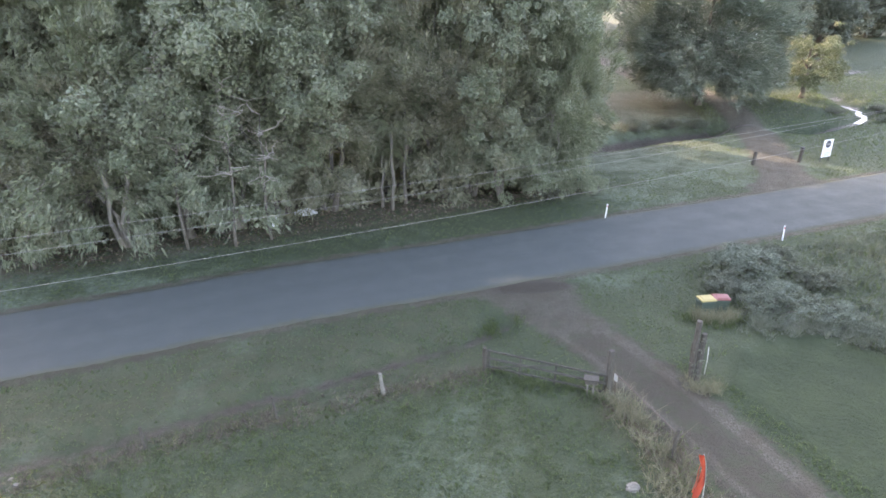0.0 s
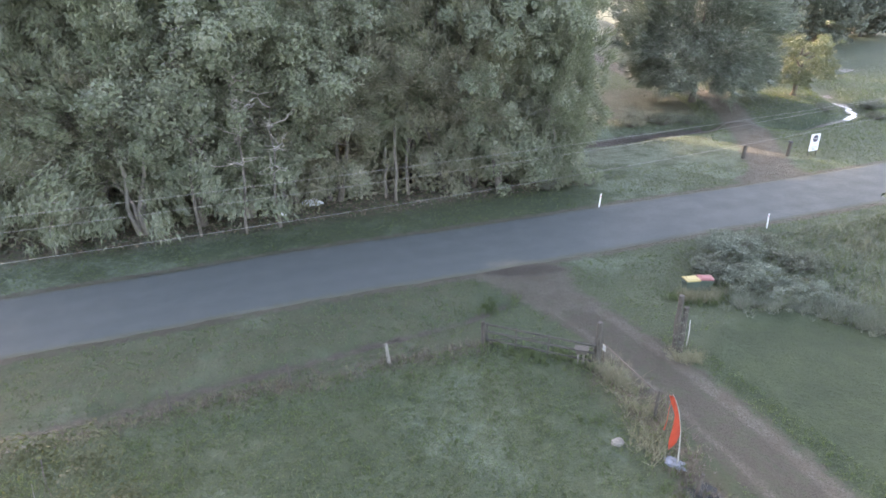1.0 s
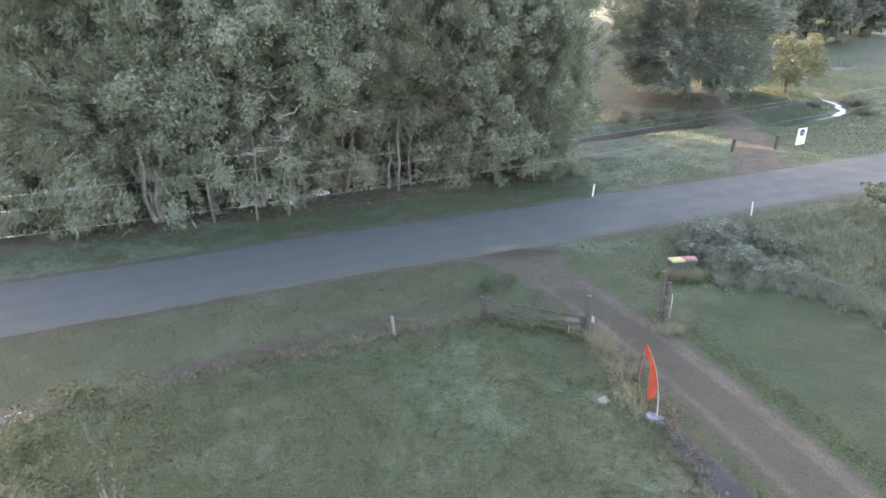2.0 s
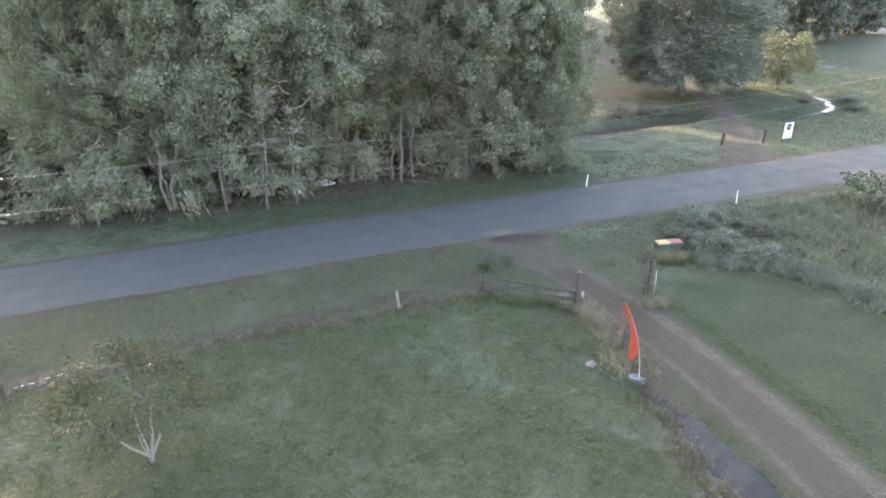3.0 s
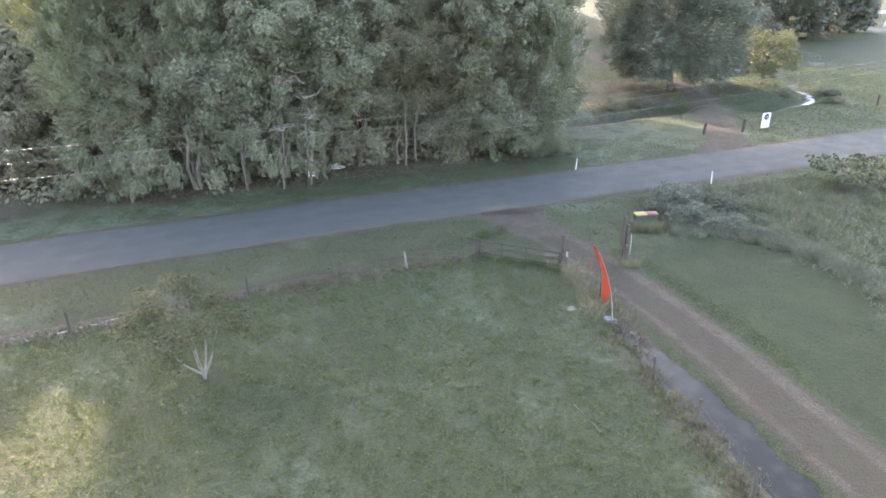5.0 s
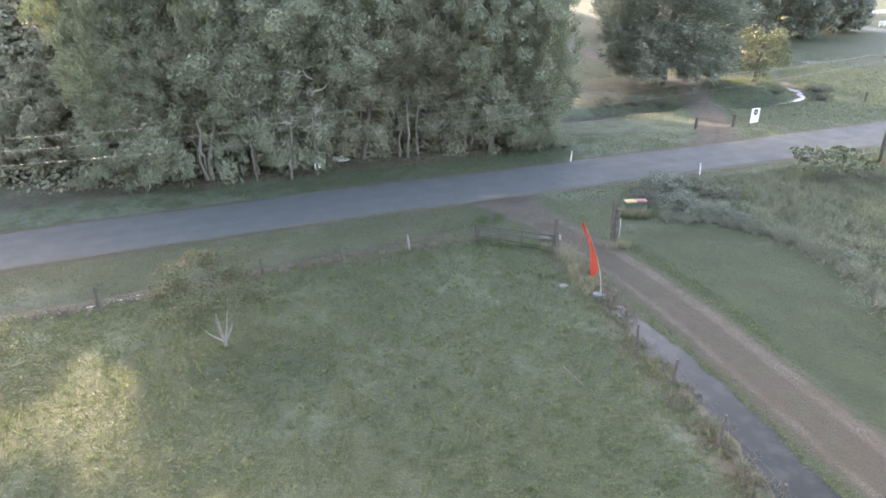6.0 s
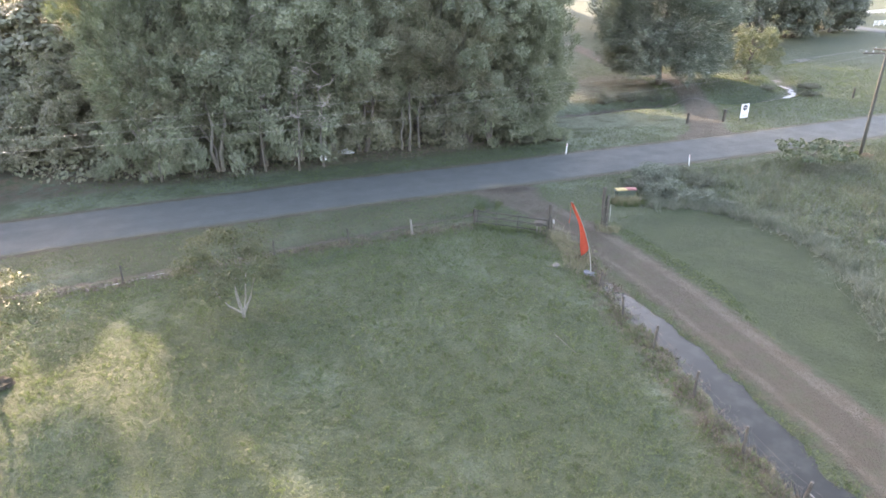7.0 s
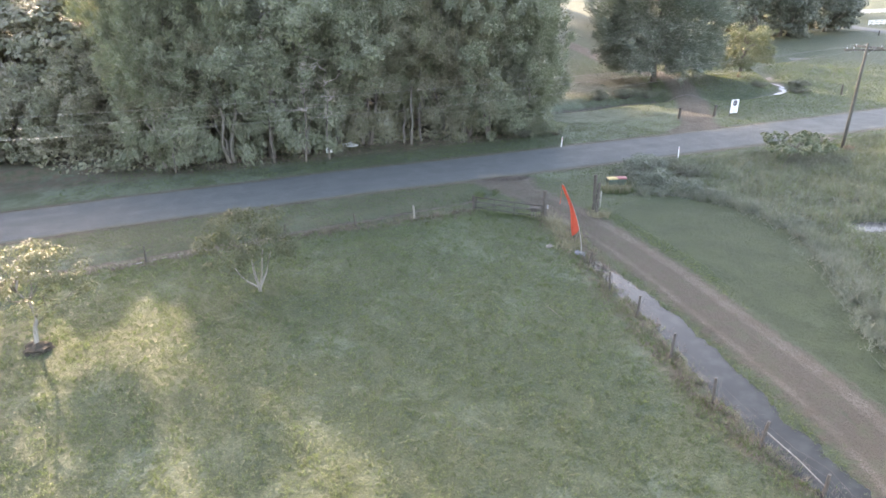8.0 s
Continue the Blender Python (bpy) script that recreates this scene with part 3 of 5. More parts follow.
# ---- trees ----
def leaf_cards(centres, normals, size, spread=0.35, long=1.7, bend=0.12, fine=False):
    """Small leaves: folded lozenges, or single pointed blades where they are fine."""
    n = len(centres)
    nrm = normals + rng.normal(0, spread, (n, 3))
    nrm /= np.linalg.norm(nrm, axis=1)[:, None] + 1e-9
    a = np.cross(nrm, rng.normal(0, 1, (n, 3)))
    a /= np.linalg.norm(a, axis=1)[:, None] + 1e-9
    b = np.cross(nrm, a)
    s = (size * rng.uniform(0.6, 1.35, n))[:, None]
    tip, tail = centres + a * s * long * 0.5, centres - a * s * long * 0.5
    if fine:
        v = np.stack([tail - b * s * 0.5, tail + b * s * 0.5, tip], 1).reshape(-1, 3)
        return v, np.arange(3 * n).reshape(-1, 3)
    left = centres + b * s * 0.5 + nrm * s * bend
    right = centres - b * s * 0.5 + nrm * s * bend
    v = np.stack([tail, right, tip, left], 1).reshape(-1, 3)
    i = np.arange(n)[:, None] * 4
    f = np.concatenate([i + np.array([[0, 1, 2]]), i + np.array([[0, 2, 3]])], 0)
    return v, f


def lobe_leaves(lobes, per, size, flat=0.85, spread=0.5, droop=0.0, long=1.7, fine=False):
    """Leaves on and in a set of clumps (x, y, z, radius), thicker on their upper sides."""
    c, nn = [], []
    for x, y, z, r in lobes:
        k = max(6, int(per * r * r))
        d = rng.normal(0, 1, (k, 3))
        d /= np.linalg.norm(d, axis=1)[:, None]
        d[:, 2] = np.where((d[:, 2] < -0.15) & (rng.random(k) < 0.75), -d[:, 2], d[:, 2])
        rad = r * (1 - 0.5 * rng.random(k) ** 2.4)
        p = d * rad[:, None] * np.array([1, 1, flat]) + np.array([x, y, z])
        p[:, 2] -= droop * rng.random(k) * r
        c.append(p)
        nn.append(d + np.array([0, 0, 0.3]))
    return leaf_cards(np.vstack(c), np.vstack(nn), size, spread, long, fine=fine)


def round_core(level):
    bm = bmesh.new()
    bmesh.ops.create_icosphere(bm, subdivisions=level, radius=1.0)
    bm.verts.index_update()
    v, f = np.array([v.co[:] for v in bm.verts]), np.array([[q.index for q in p.verts] for p in bm.faces])
    bm.free()
    return v, f


CORES = {1: round_core(1), 2: round_core(2)}


def lobe_cores(lobes, level, share, flat):
    """The close inner twigs and leaves of each clump, as one uneven lump."""
    bv, bf = CORES[level]
    v, f = [], []
    for n, (x, y, z, r) in enumerate(lobes):
        k = share * r * rng.uniform(0.72, 1.18, (len(bv), 1))
        v.append(bv * k * np.array([1, 1, flat]) + np.array([x, y, z - 0.08 * r]))
        f.append(bf + n * len(bv))
    return np.vstack(v), np.vstack(f)


def tuft_leaves(lobes, middle, per, length, wide, rise):
    """Needle tufts on a set of clumps, each pointing out from the middle of the crown and up or down by rise."""
    c, d = [], []
    for x, y, z, r in lobes:
        k = max(5, int(per * r * r))
        p = rng.normal(0, 0.42 * r, (k, 3)) + np.array([x, y, z])
        out = np.array([x, y, z]) - middle
        out = out / (np.linalg.norm(out) + 1e-9)
        c.append(p)
        d.append(out + np.array([0, 0, rise]) + rng.normal(0, 0.42, (k, 3)))
    c, d = np.vstack(c), np.vstack(d)
    d /= np.linalg.norm(d, axis=1)[:, None] + 1e-9
    n = len(c)
    side = np.cross(d, rng.normal(0, 1, (n, 3)))
    side /= np.linalg.norm(side, axis=1)[:, None] + 1e-9
    side *= (wide * rng.uniform(0.6, 1.3, n))[:, None] * 0.5
    v = np.stack([c - side, c + side, c + d * (length * rng.uniform(0.5, 1.3, n))[:, None]], 1).reshape(-1, 3)
    return v, np.arange(3 * n).reshape(-1, 3)


def limb_paths(base, top, wander=0.25, steps=5):
    base, top = Vector(base), Vector(top)
    out = []
    for i in range(steps + 1):
        t = i / steps
        p = base.lerp(top, t)
        w = wander * math.sin(math.pi * t)
        out.append(p + Vector((rng.normal() * w, rng.normal() * w, 0.5 * w * rng.normal())))
    return out


def tree_parts(tree, tall, spread, low, lobes_n, lobe_r, per, leaf, bark, leaf_mat, stems=1, stem_r=0.25, flat=0.85, profile="oval", droop=0.0, crown_label="", long=1.7, lean=0.0, fine=True, core=0, tufts=None, bunch=0, share=0.28):
    """Trunk with limbs, and a crown of leaf clumps that the limbs reach."""
    wood = Shape()
    lobes = []
    for i in range(bunch or lobes_n):
        t = rng.random() ** (1.35 if profile == "dome" and bunch else 0.9)
        z = low + (tall - low) * t
        if profile == "oval":
            env = math.sin(math.pi * (0.14 + 0.80 * t)) ** 0.65
        elif profile == "dome":
            env = math.sqrt(max(0.0, 1 - (t * 0.94) ** 2.4)) * (0.80 + 0.2 * min(1, t * 4))
        else:                     # broad and tiered
            env = (1 - t) ** 0.5 * (0.75 + 0.3 * math.sin(t * 19))
        a = rng.uniform(0, 2 * math.pi)
        rr = spread * env * (0.45 + 0.55 * rng.random() ** 0.45) * (1 + 0.14 * math.sin(3 * a + tall))
        lobes.append((rr * math.cos(a) + lean * t, rr * math.sin(a), z, lobe_r * rng.uniform(0.6, 1.3)))
    if bunch:                   # small clumps gathered round the ends of the limbs
        ends, lobes = lobes, []
        for i in range(lobes_n):
            x, y, z, r = ends[i % bunch]
            g = rng.normal(0, 0.62, 3) * r
            lobes.append((x + g[0], y + g[1], z + g[2] * flat, r * rng.uniform(0.32, 0.58)))
    for s in range(stems):
        a = 2 * math.pi * s / stems + rng.random()
        off = 0.0 if stems == 1 else stem_r * 1.8
        top = Vector((lean * 0.3 + spread * 0.22 * math.cos(a) * (stems > 1), spread * 0.22 * math.sin(a) * (stems > 1), low + (tall - low) * 0.82))
        path = limb_paths((off * math.cos(a), off * math.sin(a), -0.25), top, 0.035 * tall, 7)
        r0 = stem_r * rng.uniform(0.8, 1.15)
        wood.tube(path, [r0 * (1.35 if i == 0 else 1.0 - 0.82 * i / 7) for i in range(8)], 8, 0.05)
        mine = lobes[s::stems]
        for x, y, z, r in mine[:max(3, 10 // stems)]:
            k = min(6, max(2, int(7 * (z * 0.72) / (low + (tall - low) * 0.82))))
            start = path[k]
            if (Vector((x, y, z)) - start).length < spread * 1.6:
                part("limb", Shape().tube(limb_paths(start, (x * 0.8, y * 0.8, z * 0.97), 0.12, 3), [r0 * 0.36, r0 * 0.22, r0 * 0.13, 0.02], 5), LIMB, tree, smooth=True)
    part("trunk", wood, bark, tree, smooth=True)
    if tufts is None:
        v, f = lobe_leaves(lobes, per, leaf, flat, 0.8 if bunch else 0.30, droop, long, fine)
    else:
        v, f = tuft_leaves(lobes, np.array([lean * 0.5, 0, low + 0.3 * (tall - low)]), per, leaf * long, leaf, tufts)
    if core:
        cv, cf = lobe_cores(lobes, core, share if bunch else 0.5, flat)
        v, f = np.vstack([v, cv]), np.vstack([f, cf + len(v)])
    crown = new("crown", mesh_of("crown", v, f, leaf_mat))
    crown.parent = tree
    tagged(crown, crown_label)
    return lobes


def grow(name, label, category, m, **how):
    group = how.pop("group", "")
    tree = thing(name, m, label, category, group)
    tree_parts(tree, **how)
    return tree


def stand(ob, x, y, turn=None, size=1.0, tall=None):
    """A copy of a grown tree at another place, turned and sized anew."""
    t = rng.uniform(0, 360) if turn is None else turn
    made = copy_thing(ob, pose(x, y, lift(x, y) - 0.05, 0, 0, t))
    made.scale = (size, size, tall or size)
    return made


GROUP = "trees of the roadside wood"
wood_a = grow("forest_tree", "tall dark green forest tree with pale trunk in roadside wood", "tree", pose(-10.4, 39.6, 0), tall=19, spread=4.7, low=3.2, lobes_n=460, bunch=62, lobe_r=1.75, per=370, core=1,
              leaf=0.115, bark=BARK, leaf_mat=LEAF_WOOD, stems=2, stem_r=0.22, flat=1.15, group=GROUP)
wood_b = grow("forest_tree", "dense olive green forest tree with several grey stems", "tree", pose(0.6, 45.6, 0), tall=20.5, spread=4.4, low=2.7, lobes_n=460, bunch=64, lobe_r=1.7, per=370, core=1,
              leaf=0.085, bark=BARK, leaf_mat=LEAF_WOOD_B, stems=3, stem_r=0.2, flat=1.25, long=4.2, tufts=0.35, group=GROUP)
wood_c = grow("forest_tree", "round-headed forest tree with foliage almost to the ground", "tree", pose(7.9, 46.8, 0, 0, 0, 20), tall=15.5, spread=3.8, low=1.2, lobes_n=420, bunch=60, lobe_r=1.45, per=330, core=1,
              leaf=0.085, bark=BARK_PALE, leaf_mat=LEAF_WOOD, stems=4, stem_r=0.14, flat=1.3, long=4.5, tufts=-0.1, group=GROUP)
wood_d = grow("forest_tree", "tall tree deep in the wood, some copies unseen and added for shade", "tree", pose(-4, 56, 0), tall=21, spread=5.4, low=4.0, lobes_n=110, lobe_r=1.6, per=48, core=1,
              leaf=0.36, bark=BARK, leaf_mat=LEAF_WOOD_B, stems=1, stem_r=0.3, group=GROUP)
wood_e = grow("forest_tree", "low bushy tree at the thin end of the wood", "tree", pose(-33.0, 37.0, lift(-33, 37) - 0.05), tall=8.0, spread=3.9, low=0.8, lobes_n=200, bunch=36, lobe_r=1.5, per=330, core=1,
              leaf=0.12, bark=BARK, leaf_mat=LEAF_WOOD_B, stems=3, stem_r=0.13, group=GROUP)
# wood_d trees with y > 60, x > -26: unseen, added for their shade
for kind_of, x, y, size, tall in (
        (wood_a, 5.0, 43.8, 0.86, 0.92), (wood_b, 2.6, 44.4, 0.85, 0.9), (wood_a, -2.6, 47.2, 1.0, 1.0), (wood_b, -7.6, 41.8, 0.95, 0.95), (wood_c, -13.2, 38.6, 1.05, 1.1),
        (wood_a, -16.2, 37.2, 1.0, 0.98), (wood_c, -19.6, 35.8, 1.1, 1.15), (wood_b, -22.5, 36.4, 1.0, 0.96), (wood_c, -24.9, 34.6, 1.0, 1.12), (wood_a, -24.4, 39.0, 0.85, 0.9),
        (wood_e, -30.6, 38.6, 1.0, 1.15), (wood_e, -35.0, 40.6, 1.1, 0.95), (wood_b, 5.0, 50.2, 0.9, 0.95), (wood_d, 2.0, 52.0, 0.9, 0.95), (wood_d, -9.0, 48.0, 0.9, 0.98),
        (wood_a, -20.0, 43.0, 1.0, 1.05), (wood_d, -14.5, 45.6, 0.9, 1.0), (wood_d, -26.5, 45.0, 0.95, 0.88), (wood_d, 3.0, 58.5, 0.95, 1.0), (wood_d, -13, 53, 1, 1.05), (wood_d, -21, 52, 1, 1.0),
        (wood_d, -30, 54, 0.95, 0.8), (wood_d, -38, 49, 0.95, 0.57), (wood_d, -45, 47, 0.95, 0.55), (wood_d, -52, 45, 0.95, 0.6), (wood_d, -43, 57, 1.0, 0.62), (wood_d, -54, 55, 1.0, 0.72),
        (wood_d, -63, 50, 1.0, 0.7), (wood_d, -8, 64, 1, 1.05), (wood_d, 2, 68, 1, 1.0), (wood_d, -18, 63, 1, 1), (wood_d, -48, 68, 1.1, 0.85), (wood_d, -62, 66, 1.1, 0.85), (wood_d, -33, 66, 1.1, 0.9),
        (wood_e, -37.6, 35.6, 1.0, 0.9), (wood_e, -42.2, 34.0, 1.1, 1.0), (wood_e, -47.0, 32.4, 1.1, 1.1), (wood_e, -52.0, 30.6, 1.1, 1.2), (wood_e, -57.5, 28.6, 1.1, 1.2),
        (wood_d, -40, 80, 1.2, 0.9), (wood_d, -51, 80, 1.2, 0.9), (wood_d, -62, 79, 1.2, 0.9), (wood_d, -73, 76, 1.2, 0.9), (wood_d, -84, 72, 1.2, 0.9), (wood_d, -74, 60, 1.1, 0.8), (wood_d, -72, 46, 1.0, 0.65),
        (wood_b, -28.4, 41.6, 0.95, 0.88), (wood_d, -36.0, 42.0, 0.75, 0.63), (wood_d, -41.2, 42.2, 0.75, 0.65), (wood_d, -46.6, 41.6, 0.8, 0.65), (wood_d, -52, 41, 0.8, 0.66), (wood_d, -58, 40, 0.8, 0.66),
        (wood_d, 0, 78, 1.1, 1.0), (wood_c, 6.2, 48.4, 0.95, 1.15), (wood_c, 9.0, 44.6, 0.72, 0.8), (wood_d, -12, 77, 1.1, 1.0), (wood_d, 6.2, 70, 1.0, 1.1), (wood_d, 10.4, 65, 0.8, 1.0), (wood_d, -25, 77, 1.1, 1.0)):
    stand(kind_of, x, y, None, size, tall)
# two slender crowns added to cast shade between the paddock's lit streaks
grow("forest_tree", "slender high-crowned tree added at the wood's thin end for its shade", "tree", pose(-38.9, 40.5, lift(-38.9, 40.5)), tall=12.5, spread=1.4, low=11.1, lobes_n=16, lobe_r=0.8, per=110,
     leaf=0.2, bark=BARK_PALE, leaf_mat=LEAF_WOOD_B, stems=1, stem_r=0.14, group=GROUP)
grow("forest_tree", "slender high-crowned tree added at the wood's thin end for its shade", "tree", pose(-40.8, 40.6, lift(-40.8, 40.6)), tall=12.1, spread=0.9, low=10.5, lobes_n=15, lobe_r=0.65, per=110,
     leaf=0.2, bark=BARK_PALE, leaf_mat=LEAF_WOOD_B, stems=1, stem_r=0.13, group=GROUP)

# six more slender crowns, added only for the shade they cast on the paddock
for x, y, tall, low in ((-41.8, 41.6, 18.8, 16.6), (-38.6, 42.2, 19.4, 17.2), (-35.3, 41.4, 15.2, 12.6), (-36.6, 42.4, 16.8, 13.4), (-41.2, 41.4, 14.5, 12.2), (-46.3, 42.0, 17.2, 14.2)):
    grow("forest_tree", "slender high-crowned tree added at the wood's thin end for its shade", "tree", pose(x, y, lift(x, y)), tall=tall, spread=1.3, low=low, lobes_n=22, lobe_r=0.75, per=130,
         leaf=0.2, bark=BARK_PALE, leaf_mat=LEAF_WOOD_B, stems=1, stem_r=0.16, group=GROUP)

# unseen tree, added to shade the mouth of the track
grow("forest_tree", "unseen high-crowned tree added behind the wood for its shade", "tree", pose(3.6, 86.0, lift(3.6, 86.0)), tall=20.5, spread=3.0, low=14.0, lobes_n=60, lobe_r=1.0, per=120,
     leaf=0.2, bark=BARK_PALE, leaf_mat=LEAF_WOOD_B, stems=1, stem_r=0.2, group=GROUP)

# unseen tree, added to shade the weeds near the power pole
grow("forest_tree", "unseen high-crowned tree added behind the wood for its shade", "tree", pose(8.2, 86.6, lift(8.2, 86.6)), tall=25.0, spread=3.0, low=17.5, lobes_n=70, lobe_r=1.0, per=120,
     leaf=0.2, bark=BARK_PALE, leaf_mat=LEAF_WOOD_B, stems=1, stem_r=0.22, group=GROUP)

# single trees beyond the road and in the paddock
grow("she_oak", "broad feathery grey-green tree beside the gravel track", "tree", pose(33.9, 78.6, lift(33.9, 78.6) - 0.1), tall=20.5, spread=9.2, low=3.6, lobes_n=2300, bunch=165, lobe_r=1.7, per=100, share=0.42, core=1,
     leaf=0.075, bark=BARK, leaf_mat=LEAF_OAK, stems=1, stem_r=0.42, profile="dome", flat=0.6, long=11.0, tufts=0.25, lean=-1.0)
grow("round_tree", "round-headed tree with sunlit yellow-green crown", "tree", pose(48.8, 81.6, lift(48.8, 81.6) - 0.1), tall=7.4, spread=4.4, low=2.3, lobes_n=420, bunch=105, lobe_r=1.05, per=330, core=1,
     leaf=0.11, bark=BARK, leaf_mat=LEAF_GOLD, stems=1, stem_r=0.34, profile="dome", flat=0.75)
sapling = grow("young_tree", "young pale-barked tree with thin crown and some russet leaves", "tree", pose(-10.2, 9.6, lift(-10.2, 9.6) - 0.05, 0, 0, 0), tall=4.3, spread=2.5, low=1.6, lobes_n=50,
               lobe_r=0.6, per=380, leaf=0.075, lean=-0.2, fine=False, bark=POST_PALE, leaf_mat=LEAF_DARK, stems=1, stem_r=0.03, profile="dome", flat=0.7, droop=0.3)
for reach in ((-0.95, -0.1, 1.15), (-0.25, 0.1, 1.7), (0.35, -0.1, 1.95), (0.72, 0.1, 2.1)):
    fork = Vector((0.06 * reach[0], 0, 0.32))
    part("stem", Shape().tube([(0, 0, -0.1), fork, fork.lerp(Vector(reach), 0.5) + Vector((0.08 * reach[0], 0, -0.05)), reach, Vector(reach) + Vector((0.3 * reach[0], 0, 0.6))], [0.085, 0.062, 0.046, 0.034, 0.015], 7, 0.04), POST_PALE, sapling, "pale smooth stem", True)
grow("young_tree", "young glossy-leaved tree with single stem in a mulch ring", "tree", pose(-18.9, 4.4, lift(-18.9, 4.4) - 0.05), tall=4.7, spread=3.1, low=2.2, lobes_n=110,
                lobe_r=0.46, per=430, leaf=0.072, fine=False, bark=BARK_PALE, leaf_mat=LEAF_YOUNG, stems=1, stem_r=0.11, profile="dome", flat=0.6, droop=0.35)
grow("broadleaf_shrub", "low spreading large-leaved shrub tree among weeds", "tree", pose(30.8, 32.5, lift(30.8, 32.5) - 0.05), tall=2.5, spread=2.9, low=1.3, lobes_n=60, lobe_r=0.42, per=170, fine=False,
     leaf=0.17, bark=BARK, leaf_mat=LEAF_BROAD, stems=3, stem_r=0.08, profile="dome", flat=0.45)
far_tree = grow("paddock_tree", "dark rounded tree beyond the paddock, some copies unseen and added for shade", "tree", pose(113, 166, 0), tall=14, spread=7.5, low=1.2, lobes_n=150, lobe_r=1.5, per=60, leaf=0.31, core=1, bark=BARK,
                leaf_mat=LEAF_FAR, stems=2, stem_r=0.35, group="far trees along the paddock")
# copies with x < 50 are unseen, added to shade the far ground
for x, y, size, tall in ((105, 195, 1.4, 1.5), (122, 215, 1.3, 1.4), (140, 240, 1.4, 1.4), (165, 245, 1.3, 1.3), (43, 117, 0.35, 1.25), (-12, 138, 1.3, 1.0), (-18, 112, 1.2, 1.2), (96, 154, 0.8, 0.8), (119, 170, 0.7, 0.7), (8, 140, 1.0, 1.0), (2, 146, 1.0, 1.05), (-4, 152, 1.0, 1.1), (12, 156, 1.0, 1.0)):
    stand(far_tree, x, y, None, size, tall)
tall_tree = grow("paddock_tree", "tall dark spreading tree beyond the paddock, some copies unseen and added for shade", "tree", pose(103, 161, 0), tall=25, spread=8.0, low=1.5, lobes_n=330, bunch=70, lobe_r=2.6, per=42, leaf=0.31, core=1, bark=BARK,
                 leaf_mat=LEAF_FAR, stems=2, stem_r=0.4, group="far trees along the paddock")
# (41, 122), (52, 130) and the second row: unseen, added to cast shade
for x, y, size, tall in ((93, 153, 0.95, 0.9), (82, 146, 1.05, 1.0), (71, 139, 1.0, 1.05), (61, 132, 0.9, 1.0), (88, 172, 1.2, 1.1), (70, 165, 1.2, 1.1), (52, 150, 1.1, 1.1), (41, 122, 0.7, 1.0), (52, 130, 0.75, 1.1),
                         (2, 112, 0.6, 1.0), (4, 123, 0.5, 1.0), (-3, 120, 0.5, 1.0), (15, 148, 0.8, 1.1), (20, 186, 1.0, 1.25), (4, 172, 0.9, 1.1), (-10, 128, 0.9, 1.05), (-4, 137, 0.75, 1.0), (22, 206, 1.1, 1.25), (26, 228, 1.1, 1.25), (10, 200, 1.1, 1.25)):
    stand(tall_tree, x, y, None, size, tall)
# unseen behind the wood, added to shade the ground beyond the road
stand(far_tree, 13.5, 86, None, 0.5, 1.5)


def dead_tree(m, tall, label, forks=5):
    tree = thing("dead_tree", m, label, "tree", "dead trees in the wood")
    path = limb_paths((0, 0, -0.2), (0.3, 0.1, tall), 0.25, 6)
    part("trunk", Shape().tube(path, [0.12 * (1 - 0.8 * i / 6) for i in range(7)], 6, 0.05), BARK, tree, smooth=True)
    for k in range(forks):
        a, start = rng.uniform(3.3, 6.1), path[3 + k % 4]
        reach = rng.uniform(0.9, 2.0)
        sub = limb_paths(start, start + Vector((reach * math.cos(a), reach * math.sin(a), rng.uniform(0.2, 1.5))), 0.2, 4)
        w = Shape().tube(sub, [0.05, 0.045, 0.036, 0.028, 0.012], 5)
        for j in range(5):
            q = sub[1 + j % 4]
            w.tube(limb_paths(q, q + Vector((rng.normal() * 0.6, rng.normal() * 0.5 - 0.2, rng.uniform(-0.3, 0.9))), 0.1, 3), [0.026, 0.02, 0.014, 0.006], 4)
        part("branch", w, DEAD, tree, "bleached bare branch", True)
    return tree


for x, y, tall in ((-12.6, 35.4, 9.5), (-23.5, 32.6, 5.0), (-15.4, 35.0, 12.5), (-10.6, 36.4, 8.0)):
    dead_tree(pose(x, y, lift(x, y)), tall, "bare bleached tree among the dark wood", 7)


def palm(m, tall):
    tree = thing("palm", m, "slender palm with arching fronds in the wood", "palm", "palms in the wood")
    part("trunk", Shape().tube(limb_paths((0, 0, -0.2), (0.2, 0, tall), 0.08, 5), [0.15, 0.12, 0.11, 0.11, 0.1, 0.1], 8), BARK, tree, smooth=True)
    for k in range(13):
        a = 2.4 * k
        reach = rng.uniform(1.7, 2.4)
        rise = rng.uniform(-0.1, 1.2)
        spine = [Vector((0.2 + reach * t * math.cos(a), reach * t * math.sin(a), tall + rise * math.sin(t * 2.2) - 1.5 * t ** 2.4)) for t in np.linspace(0, 1, 9)]
        f = Shape().tube(spine, [0.03 - 0.003 * i for i in range(9)], 4)
        for i in range(1, 9):
            for s in (-1, 1):
                side = Vector((-math.sin(a), math.cos(a), 0)) * s
                for q in (0.0, 0.5):
                    c = spine[i - 1].lerp(spine[i], q)
                    tip = c + side * 0.5 * math.sin(0.35 + 0.33 * i) + Vector((0.2 * math.cos(a), 0.2 * math.sin(a), -0.35))
                    w = Vector((math.cos(a), math.sin(a), 0)) * 0.045
                    f.add([c - w, c + w, tip], [(0, 1, 2)])
        part("frond", f, LEAF_PALM, tree)
    return tree


